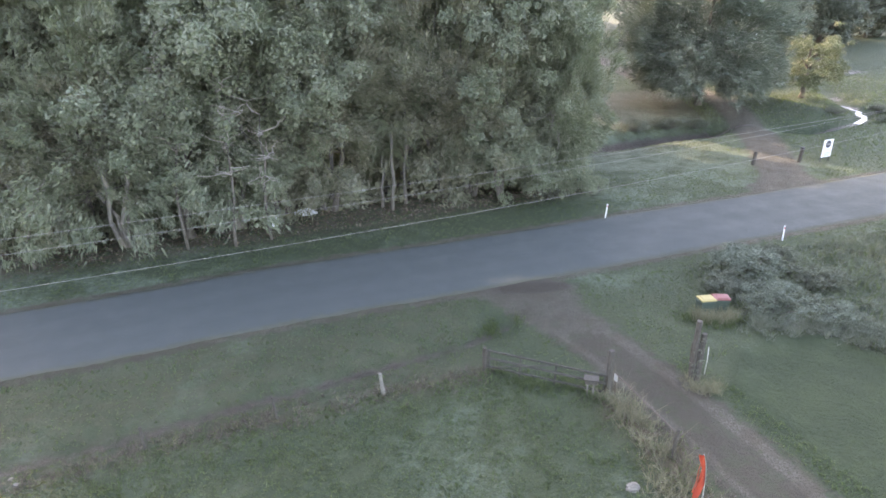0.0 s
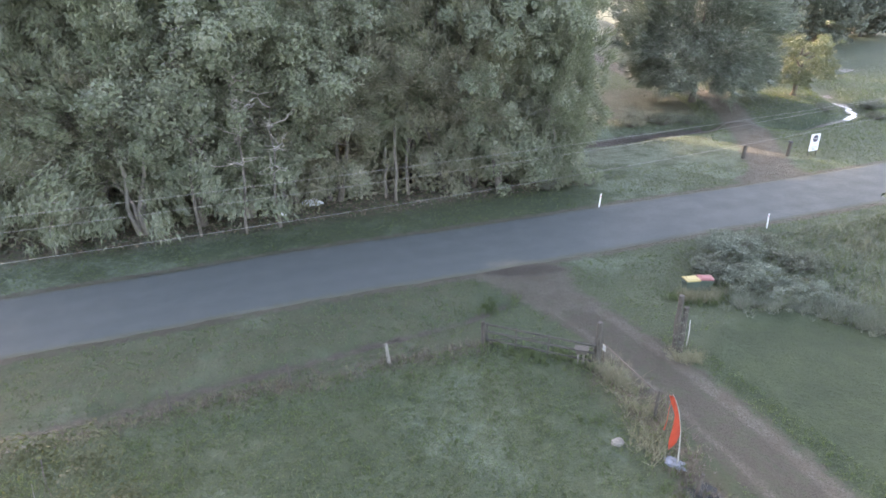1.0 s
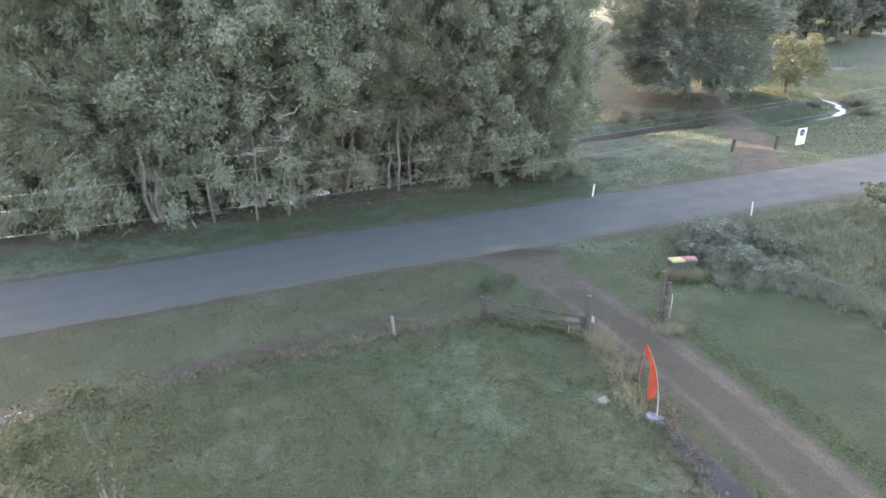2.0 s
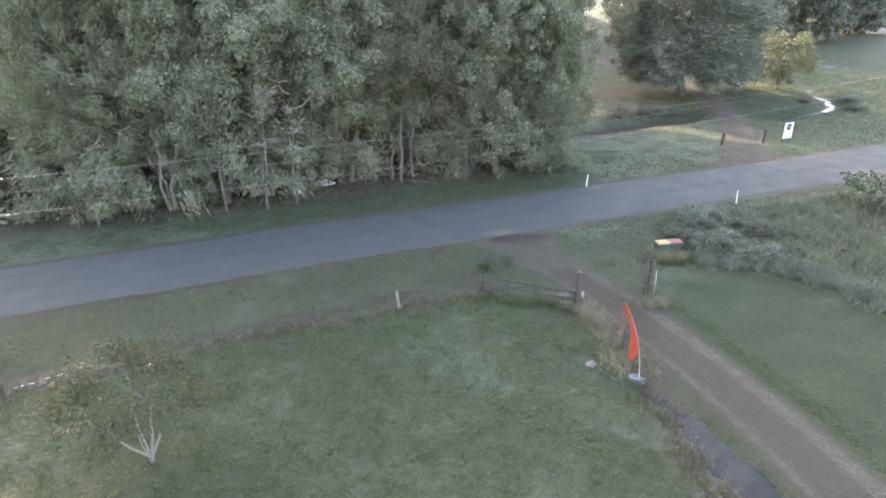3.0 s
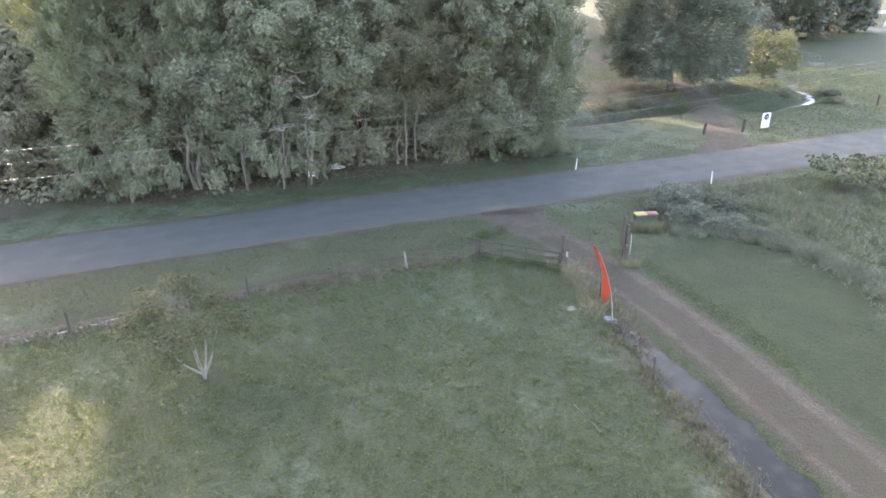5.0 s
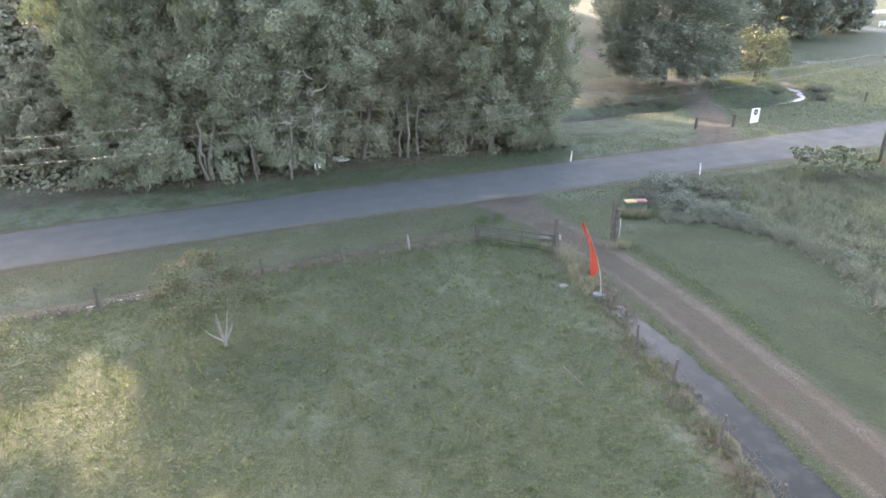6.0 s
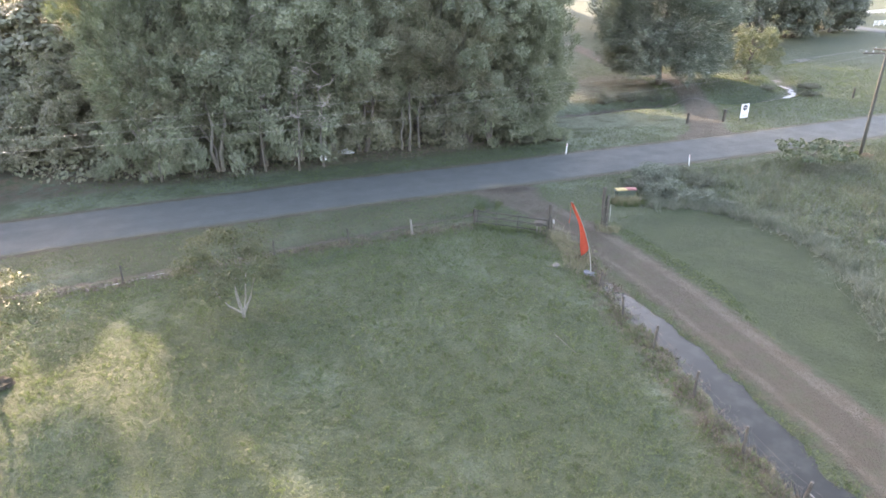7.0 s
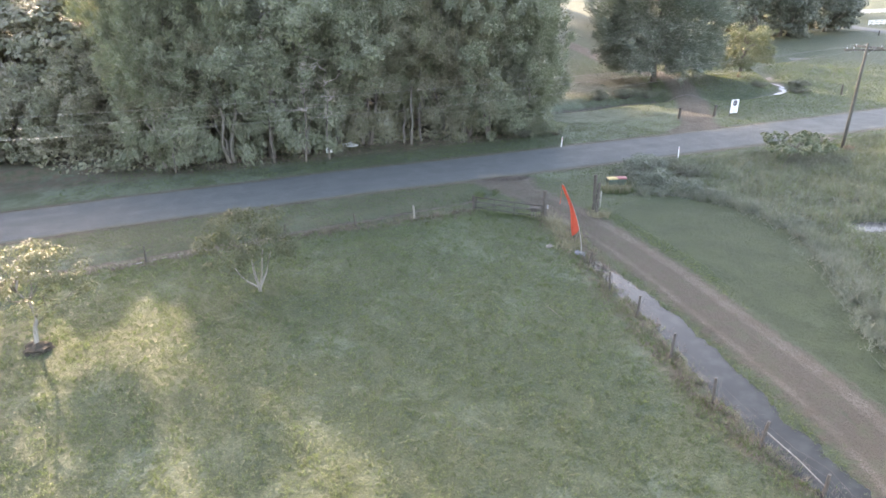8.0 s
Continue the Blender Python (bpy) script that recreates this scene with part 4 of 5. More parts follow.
for x, y, tall in ((-3.1, 41.4, 6.0), (-3.9, 42.2, 4.2), (-2.2, 42.8, 7.4)):
    palm(pose(x, y, lift(x, y)), tall)


# ---- the power line ----
POLE_AT, LINE_TURN = Vector((37.22, 35.79, 0)), radians(23.6)


def utility_pole(m):
    p = thing("utility_pole", m, "tall weathered timber power pole with crossarm", "power pole", "power poles")
    part("shaft", Shape().tube([(0, 0, -0.3), (0, 0, 3), (0, 0, 6.5), (0, 0, 9.5)], [0.15, 0.14, 0.125, 0.105], 12, 0.02), POLE, p, smooth=True)
    arm = part("crossarm", Shape().bevelled((0.12, 2.5, 0.12), Matrix.Translation((0.16, 0, 9.12)), 0.01, 1), POST, p)
    for y in (-1.1, 0.25, 1.1):
        part("insulator", Shape().tube([(0.16, y, 9.24), (0.16, y, 9.28), (0.16, y, 9.30), (0.16, y, 9.36), (0.16, y, 9.38)], [0.02, 0.045, 0.04, 0.045, 0.02], 8), SIGN_GREY, arm, "pale porcelain insulator", True)
    long_arm = part("crossarm", Shape().bevelled((3.7, 0.11, 0.13), Matrix.Translation((0, 0, 8.86)) @ Matrix.Rotation(radians(-32), 4, "Z") @ Matrix.Translation((0.1, 0.16, 0)), 0.01, 1), POST, p)
    for x in (-1.65, -1.1, 1.1, 1.65):
        at = Matrix.Rotation(radians(-32), 3, "Z") @ Vector((x + 0.1, 0.16, 8.99))
        part("insulator", Shape().tube([at, at + Vector((0, 0, 0.05)), at + Vector((0, 0, 0.15)), at + Vector((0, 0, 0.18))], [0.02, 0.045, 0.045, 0.02], 8), SIGN_GREY, long_arm, "grey porcelain insulator", True)
    for s in (-1, 1):
        part("brace", Shape().tube([(0.12, 0, 8.5), (0.18, 0.7 * s, 9.14)], [0.018, 0.018], 5), STEEL, p)
    return p


pole_turn = Matrix.Translation(POLE_AT) @ Matrix.Rotation(LINE_TURN, 4, "Z")
pole = utility_pole(pole_turn)
WIRES = ((0.25, 4.45e-4, 0.0297, 9.36), (1.1, 7.18e-4, 0.0578, 9.353), (-1.1, 8.2e-4, 0.066, 9.349))
SPAN = 82.0
for off, c2, c1, c0 in WIRES:
    pts = [pole_turn @ Vector((0.16 - s, off, c0 - c1 * s + c2 * s * s)) for s in np.linspace(0, SPAN, 60)]
    wire = new("power_line", mesh_of("power_line", *(lambda s: (s.v, s.f))(Shape().tube(pts, [0.0055] * 60, 6)), WIRE, True))
    tagged(wire, "thin bright overhead power wire sagging between poles", "power line", "overhead wires")
end = pole_turn @ Vector((-SPAN, 0, 0))
utility_pole(Matrix.Translation((end.x, end.y, -0.4)) @ Matrix.Rotation(LINE_TURN, 4, "Z"))


# ---- fences and the gate ----
def fence_post(m, tall, thick, material, label, group):
    s = Shape().tube([(0, 0, -0.2), (0, 0, tall * 0.5), (rng.normal() * 0.02, rng.normal() * 0.02, tall)], [thick * 1.1, thick, thick * 0.92], 7, 0.06)
    p = new("fence_post", mesh_of("fence_post", s.v, s.f, material))
    p.matrix_basis = m
    return tagged(p, label, "post", group)


def fence(line, group, talls, thick, heights, pale=()):
    for i, (x, y) in enumerate(line):
        mat, label = (POST_PALE, "silver-grey split timber fence post") if i in pale else (POST, "dark weathered timber fence post in long grass")
        fence_post(pose(x, y, lift(x, y), rng.normal() * 3, rng.normal() * 3, rng.uniform(0, 90)), talls[i % len(talls)], thick * (1.35 if i in pale else 1), mat, label, group)
    for h in heights:
        s = Shape()
        pts = []
        for (ax, ay), (bx, by) in zip(line[:-1], line[1:]):
            for t in (0, 0.25, 0.5, 0.75):
                x, y = ax + (bx - ax) * t, ay + (by - ay) * t
                pts.append((x, y, lift(x, y) + h - 0.05 * math.sin(math.pi * t)))
        pts.append((*line[-1], lift(*line[-1]) + h))
        s.tube(pts, [0.004] * len(pts), 4)
        tagged(new("fence_wire", mesh_of("fence_wire", s.v, s.f, RUST)), "rusted strand of plain fence wire", "wire", group)


fence(FENCE_N, "posts of the roadside fence", (1.0, 1.05, 1.1), 0.055, (0.35, 0.65, 0.9), pale=(5,))
fence(FENCE_E[1:], "posts of the drive fence", (1.2, 0.9, 1.15, 1.2, 1.25, 1.2), 0.06, (0.4, 0.75, 1.05))
part_rail = new("fence_rail", mesh_of("fence_rail", *(lambda s: (s.v, s.f))(Shape().tube([(6.78, 19.45, 1.12), (7.3, 17.9, 1.08), (7.88, 16.15, 1.05)], [0.022] * 3, 6)), RUST, True))
tagged(part_rail, "thin dark pipe rail from gatepost to fence post", "rail")


def big_post(m, tall, thick, label):
    s = Shape().tube([(0, 0, -0.3), (0.01, 0, tall * 0.3), (-0.01, 0.01, tall * 0.7), (0, 0, tall - 0.03), (0, 0, tall)], [thick * 1.12, thick, thick * 0.97, thick * 0.93, thick * 0.75], 10, 0.05)
    p = new("gate_post", mesh_of("gate_post", s.v, s.f, POST))
    p.matrix_basis = m
    return tagged(p, label, "post", "gateposts of the drive")


big_post(pose(6.62, 19.72, 0), 1.98, 0.13, "stout grey timber gatepost at the drive")
big_post(pose(1.9, 21.45, 0), 1.15, 0.10, "short timber post where the gate hangs")
for dx, dy, tall, tilt in ((0, 0, 2.8, 2), (0.17, -0.10, 2.2, -1), (0.12, 0.3, 1.7, 5)):
    big_post(pose(10.25 + dx, 20.5 + dy, 0, tilt, -tilt), tall, 0.12, "leaning weathered timber strainer post with creeper")
pipe = Shape().tube([(0, 0, 0.5), (0.02, 0, 1.2), (0.0, 0.02, 1.75)], [0.02] * 3, 8)
pp = new("marker_pipe", mesh_of("marker_pipe", pipe.v, pipe.f, CHALK, True))
pp.matrix_basis = pose(10.55, 20.1, 0)
pp.parent = None
tagged(pp, "white plastic pipe against the strainer post", "pipe")

gate = thing("field_gate", Matrix.Translation((1.96, 21.35, -0.12)) @ Matrix.Rotation(math.atan2(-1.78, 4.5), 4, "Z") @ Matrix.Rotation(radians(1.6), 4, "Y"), "long dark timber rail gate, closed, in tall grass", "gate")
for z in (0.38, 0.78, 1.14):
    part("rail", Shape().box((4.82, 0.05, 0.085), Matrix.Translation((2.42, 0, z)), jitter=0.006), RAIL, gate)
for x in (0.08, 1.4, 2.85, 4.76):
    part("upright", Shape().box((0.07, 0.07, 1.0), Matrix.Translation((x, 0.055, 0.25)), jitter=0.005), RAIL, gate)
part("brace", Shape().tube([(0.1, -0.05, 0.4), (2.7, -0.05, 1.16)], [0.03, 0.03], 5), RAIL, gate)

box_at = pose(5.9, 19.62, -0.32, 0, 0, -14)
letterbox = thing("letterbox", box_at @ Matrix.Diagonal((0.72, 0.72, 0.9, 1)), "weathered white timber letterbox on two short posts", "letterbox")
roof = Shape()
roof.bevelled((0.80, 0.32, 0.03), Matrix.Translation((0, -0.13, 1.30)) @ Matrix.Rotation(radians(22), 4, "X"), 0.008, 1)
roof.bevelled((0.80, 0.32, 0.03), Matrix.Translation((0, 0.13, 1.30)) @ Matrix.Rotation(radians(-22), 4, "X"), 0.008, 1)
part("roof", roof, POST, letterbox)
body = part("box", Shape().bevelled((0.66, 0.36, 0.30), Matrix.Translation((0, 0, 0.98)), 0.012, 1), POST, letterbox)
part("slot", Shape().box((0.34, 0.012, 0.035), Matrix.Translation((0, -0.187, 1.15))), BLACK, body, "dark letter slot")
for x in (-0.16, 0.16):
    part("leg", Shape().box((0.09, 0.09, 0.99), Matrix.Translation((x, 0, 0)), jitter=0.004), POST_PALE, letterbox)
tag = thing("gate_tag", pose(6.80, 19.45, 0.75, 0, 0, -70), "small white plate wired to the drive fence", "sign")
part("plate", Shape().bevelled((0.22, 0.015, 0.30), None, 0.006, 1), CHALK, tag)
part("mark", Shape().box((0.12, 0.006, 0.16), Matrix.Translation((0, -0.011, 0.07))), SIGN_GREY, tag)
part("stake", Shape().tube([(0, 0.02, -0.8), (0, 0.02, 0.28)], [0.018, 0.018], 5), RUST, tag)


# ---- bins ----
def wheelie_bin(m, lid_mat, label):
    b = thing("wheelie_bin", m, label, "bin", "bins by the drive")
    s = Shape()
    ring = lambda w, d, z: [(-w, -d, z), (w, -d, z), (w, d, z), (-w, d, z)]
    s.add(ring(0.22, 0.25, 0.05) + ring(0.29, 0.35, 0.92) + ring(0.31, 0.37, 0.93) + ring(0.31, 0.37, 0.98), [(3, 2, 1, 0)] + [(4 * k + i, 4 * k + (i + 1) % 4, 4 * k + 4 + (i + 1) % 4, 4 * k + 4 + i) for k in range(3) for i in range(4)] + [(12, 13, 14, 15)])
    part("body", s, BIN, b)
    lid = Shape().bevelled((0.62, 0.76, 0.07), Matrix.Translation((0, -0.01, 0.985)), 0.03, 2)
    lid.bevelled((0.44, 0.5, 0.03), Matrix.Translation((0, -0.02, 1.05)), 0.012, 1)
    part("lid", lid, lid_mat, b, smooth=False)
    part("handle", Shape().tube([(-0.26, 0.40, 0.96), (-0.26, 0.45, 0.98), (0.26, 0.45, 0.98), (0.26, 0.40, 0.96)], [0.02] * 4, 6), BIN, b)
    for x in (-0.26, 0.26):
        part("wheel", Shape().tube([(x - 0.03, 0.27, 0.1), (x + 0.03, 0.27, 0.1)], [0.1, 0.1], 14), BLACK, b)
    return b


wheelie_bin(pose(12.86, 25.6, lift(12.86, 25.6), 0, 0, 97), LID_YELLOW, "dark green wheelie bin with faded yellow lid")
wheelie_bin(pose(13.62, 25.72, lift(13.62, 25.72), 0, 0, 84), LID_RED, "dark green wheelie bin with faded red lid")

# ---- feather flag on an arched bamboo mast ----
flag = thing("feather_flag", pose(7.85, 13.7, lift(7.85, 13.7)), "tall orange feather flag on an arching bamboo mast", "flag")
LEAN = Vector((-0.53, -0.85, 0))


def mast_at(z):
    return LEAN * (4.0 * (z / 5.5) ** 1.55) + Vector((0, 0, z))


part("mast", Shape().tube([mast_at(max(z, 0)) + Vector((0, 0, min(z, 0))) for z in np.linspace(-0.25, 5.5, 18)], [0.028 - 0.0012 * i for i in range(18)], 7), CHALK, flag, "thin pale arched pole", True)
bm = bmesh.new()
grid = []
for i, z in enumerate(np.linspace(1.8, 5.45, 30)):
    p, t = mast_at(z), (z - 1.8) / 3.65
    wide = 0.56 * (1 - t) ** 0.8 + 0.10
    row = []
    for j in range(7):
        u = j / 6
        fold = Vector((0.85, -0.53, 0)) * (0.07 * math.sin(4 * u + 7 * t) * u)
        row.append(bm.verts.new(p + Vector((-0.70, -0.71, 0)) * (wide * u) + fold + Vector((0, 0, (0.10 - 0.30 * (1 - t)) * u))))
    grid.append(row)
for a, b in zip(grid[:-1], grid[1:]):
    for j in range(6):
        bm.faces.new((a[j], a[j + 1], b[j + 1], b[j]))
bmesh.ops.solidify(bm, geom=bm.faces[:], thickness=0.006)
cloth = bpy.data.meshes.new("cloth")
bm.to_mesh(cloth)
bm.free()
cloth.materials.append(CLOTH)
cloth.shade_smooth()
new("cloth", cloth).parent = flag
tip = mast_at(5.5)
part("streamer", Shape().tube([tip, tip + Vector((-0.06, -0.03, -0.4)), tip + Vector((-0.05, 0, -0.8)), tip + Vector((-0.08, 0.02, -1.1))], [0.006, 0.008, 0.01, 0.02], 5), CLOTH, flag, "thin orange streamer")


def crumpled(name, m, size, material, label, category, bumps=0.12, seed=0):
    bm = bmesh.new()
    bmesh.ops.create_icosphere(bm, subdivisions=3, radius=1.0)
    for v in bm.verts:
        k = 1 + bumps * 2 * noise.noise(v.co * 2.1 + Vector((seed, 0, 0))) + bumps * noise.noise(v.co * 5 + Vector((0, seed, 0)))
        v.co = Vector((v.co.x * size[0] * k, v.co.y * size[1] * k, max(-0.1, v.co.z) * size[2] * k))
    me = bpy.data.meshes.new(name)
    bm.to_mesh(me)
    bm.free()
    me.materials.append(material)
    ob = new(name, me)
    ob.matrix_basis = m
    return tagged(ob, label, category)


crumpled("plastic_sheet", pose(7.75, 13.75, lift(7.75, 13.75), 0, 0, -35), (0.36, 0.2, 0.12), SHEET, "crumpled pale blue plastic sheet at the flag's foot", "sheet", 0.3, 2)
# a solid white lump painted for sky-bright water between the trunks
crumpled("white_sheeting", pose(-9.3, 41.0, lift(-9.3, 41.0), 0, 0, 15), (0.75, 0.5, 0.4), GLINT_WHITE, "solid white lump standing in for sky-bright water under the trees", "sheet", 0.18, 8)
crumpled("stone", pose(6.15, 14.8, lift(6.15, 14.8), 0, 0, 10), (0.24, 0.18, 0.17), STONE, "grey stone in the grass by the fence", "stone", 0.15, 3)
crumpled("mulch_mound", pose(-18.9, 4.4, lift(-18.9, 4.4)), (0.62, 0.55, 0.34), MULCH, "dark mulch heaped round a young tree", "mulch", 0.2, 5)
stick = Shape().tube([(4.65, 7.4, lift(4.65, 7.4) + 0.03), (4.95, 6.6, lift(5, 6.6) + 0.04), (5.3, 5.8, lift(5.3, 5.8) + 0.03)], [0.014, 0.013, 0.01], 6)
tagged(new("fallen_stick", mesh_of("fallen_stick", stick.v, stick.f, POST_PALE)), "pale bare stick lying on the grass", "stick")
rail = Shape().tube([(10.35, -3.1, 0.75), (10.9, -4.2, 0.5), (11.35, -5.1, 0.18)], [0.02] * 3, 6)
tagged(new("fallen_rail", mesh_of("fallen_rail", rail.v, rail.f, POST_PALE)), "pale pipe leaning along the drive fence", "rail")

# ---- sign, guide posts, bollards ----
board = thing("roadside_sign", pose(34.2, 51.6, lift(34.2, 51.6), 0, 0, 22), "white upright sign board on two dark legs", "sign")
panel = part("panel", Shape().bevelled((1.18, 0.03, 1.55), Matrix.Translation((0, 0, 0.42)), 0.008, 1), WHITE, board)
for x in (-0.52, 0.52):
    part("leg", Shape().box((0.05, 0.05, 1.9), Matrix.Translation((x, 0.045, -0.1))), BLACK, board, "dark steel leg")
disc = Shape().tube([(0.0, -0.016, 1.55), (0.0, -0.024, 1.55)], [0.33, 0.33], 32)
part("badge", disc, SIGN_DARK, panel, "round black badge")
part("badge_bar", Shape().box((0.46, 0.004, 0.085), Matrix.Translation((0, -0.027, 1.51))), CHALK, panel, "pale bar of lettering")
for z, w in ((1.02, 0.62), (0.78, 0.86), (0.64, 0.80), (0.52, 0.5)):
    part("print_bar", Shape().box((w, 0.004, 0.07), Matrix.Translation((0, -0.018, z))), SIGN_GREY, panel, "grey bar of lettering")


def guide_post(x, y, lean):
    g = thing("guide_post", pose(x, y, lift(x, y), 0, lean, 20), "slim white roadside guide post with reflector", "guide post", "guide posts along the road")
    part("post", Shape().bevelled((0.10, 0.03, 1.25), Matrix.Translation((0, 0, -0.25)), 0.008, 1), WHITE, g)
    part("reflector", Shape().box((0.05, 0.006, 0.12), Matrix.Translation((0, -0.018, 0.78))), REFLECT, g, "small red reflector")


guide_post(21.4, 34.45, -3)
guide_post(11.6, 39.0, 5)
for x, y, cap in ((27.7, 51.2, False), (31.9, 51.5, True)):
    b = thing("bollard", pose(x, y, lift(x, y), 2, 3, 30), "squat weathered timber gatepost beside the gravel track", "post", "posts at the track entrance")
    part("post", Shape().bevelled((0.26, 0.24, 1.4), Matrix.Translation((0, 0, -0.2)), 0.03, 1), POST, b)
    if cap:
        part("cap", Shape().bevelled((0.3, 0.28, 0.16), Matrix.Translation((0, 0, 1.2)), 0.03, 1), BLACK, b, "dark cap")
for x, y in ((55.0, 64.6), (118, 150), (121, 148), (128, 145)):
    fence_post(pose(x, y, lift(x, y)), 1.3, 0.12, POST, "dark lone post in the paddock", "posts in the far paddock")


# ---- white panel painted for the sky's reflection in water under the trees ----
panel_at = pose(-10.95, 38.5, lift(-10.95, 38.5), -12, 0, 8)
glint_board = Shape().bevelled((0.58, 0.03, 0.66), None, 0.01, 1)
leaning = new("glint_panel", mesh_of("glint_panel", glint_board.v, glint_board.f, WHITE))
leaning.matrix_basis = panel_at
tagged(leaning, "white panel standing in for sky-bright water under the trees", "panel")


# ---- far white rail fences and the shed ----
def rail_fence(a, b, bays, label):
    f = thing("rail_fence", pose(a[0], a[1], lift(*a), 0, 0, math.degrees(math.atan2(b[1] - a[1], b[0] - a[0]))), label, "fence", "white fences beyond the paddock")
    run = math.dist(a, b)
    for i in range(bays + 1):
        part("post", Shape().box((0.16, 0.16, 1.9), Matrix.Translation((run * i / bays, 0, -0.3))), WHITE, f)
    for z in (0.45, 0.95, 1.4):
        part("rail", Shape().box((run, 0.05, 0.2), Matrix.Translation((run / 2, -0.08, z))), WHITE, f)


rail_fence((139, 186), (158, 192), 9, "white post-and-rail fence beside the far road")
rail_fence((160, 240), (205, 262), 14, "white rail fence across the far paddock")


# ---- shrubs, weeds and grass ----
def bush(name, x, y, size, leaf, per, material, label, n=14, group=""):
    b = thing(name, pose(x, y, lift(x, y), 0, 0, rng.uniform(0, 360)), label, "shrub", group)
    lobes = []
    for i in range(n):
        a, r = rng.uniform(0, 6.28), size[0] * rng.random() ** 0.6 * 0.8
        lobes.append((r * math.cos(a), r * math.sin(a), size[1] * rng.uniform(0.25, 0.8) * (1 - 0.45 * (r / size[0]) ** 2), size[0] * rng.uniform(0.11, 0.21)))
    stems = Shape()
    for lx, ly, lz, lr in lobes[::2]:
        stems.tube([(lx * 0.1, ly * 0.1, -0.1), (lx * 0.6, ly * 0.6, lz * 0.6), (lx, ly, lz)], [0.03, 0.02, 0.01], 4)
    part("woody_base", stems, BARK, b)
    v, f = lobe_leaves(lobes, per, leaf, 0.8, 1.1, 0.2, 3.2, True)
    cv, cf = lobe_cores(lobes, 1, 0.34, 0.8)
    v, f = np.vstack([v, cv]), np.vstack([f, cf + len(v)])
    new("foliage", mesh_of("foliage", v, f, material)).parent = b
    return b


creeper = thing("creeper", pose(10.35, 20.5, 0), "leafy creeper climbing the strainer posts", "creeper")
climb = [(0.1 * math.sin(3 * k), 0.12 * math.cos(2 * k), 0.15 + 0.16 * k, 0.24 - 0.008 * k) for k in range(12)]
v, f = lobe_leaves(climb, 900, 0.05, 1.0, 0.6, 0.1, 2.0, True)
new("foliage", mesh_of("foliage", v, f, LEAF_WEED)).parent = creeper
SHRUBS = "shrubs beside the mown lawn"
for x, y, w, h, mat, text in (
        (16.2, 25.7, 2.0, 1.7, LEAF_BUSH, "pale silvery shrub at the lawn's edge"), (18.4, 24.8, 1.7, 1.2, LEAF_BUSH, "pale silvery shrub at the lawn's edge"), (14.6, 27.9, 1.1, 1.1, LEAF_WEED, "rank green shrub beside the bins"),
        (17.0, 30.0, 2.3, 1.7, LEAF_BUSH, "grey-green shrub on the road bank"), (19.4, 31.6, 1.6, 0.8, LEAF_WEED, "dull green shrub on the road bank"), (15.5, 28.3, 1.4, 1.2, LEAF_WEED, "dull green shrub on the road bank"),
        (20.0, 28.4, 1.8, 1.3, LEAF_WEED, "dull green shrub among weeds"), (19.8, 23.0, 1.1, 0.75, LEAF_BUSH, "low silvery shrub at the lawn's edge"), (21.6, 20.3, 0.9, 0.6, LEAF_BUSH, "low silvery shrub at the lawn's edge"),
        (23.0, 17.2, 0.9, 0.55, LEAF_BUSH, "low silvery shrub at the lawn's edge"),
        (30.6, 30.8, 1.5, 1.0, LEAF_WEED, "dark shrub below the broad-leaved tree"), (33.6, 31.2, 1.4, 0.9, LEAF_WEED, "dark shrub below the broad-leaved tree"), (37.3, 35.0, 0.6, 0.8, LEAF_RUSSET, "rusty brown growth at the pole's foot"),
        (12.0, 44.2, 1.5, 1.6, LEAF_WOOD, "leafy shrub at the edge of the wood"), (8.6, 43.6, 1.0, 1.0, LEAF_WEED, "low shrub at the edge of the wood"), (-28.5, 33.6, 1.6, 1.5, LEAF_WOOD_B, "leafy shrub at the edge of the wood"),
        (22.5, 67.5, 2.0, 1.4, LEAF_WEED, "ferny growth on the creek bank"), (26.5, 68.6, 2.0, 1.5, LEAF_WEED, "ferny growth on the creek bank"), (30.0, 69.0, 1.6, 1.2, LEAF_WEED, "ferny growth on the creek bank"),
        (50.5, 66.5, 1.6, 0.8, LEAF_WEED, "rank growth on the creek bank"), (54.0, 73.0, 1.8, 0.9, LEAF_WEED, "rank growth on the creek bank"), (46.5, 70.5, 1.5, 0.7, LEAF_WEED, "rank growth on the creek bank")):
    bush("shrub", x, y, (w, h), 0.030 if w < 1.7 else 0.034, 2600 / w ** 1.1, mat, text, 62, SHRUBS)


def scatter(n, box):
    return rng.uniform(box[0], box[1], n), rng.uniform(box[2], box[3], n)


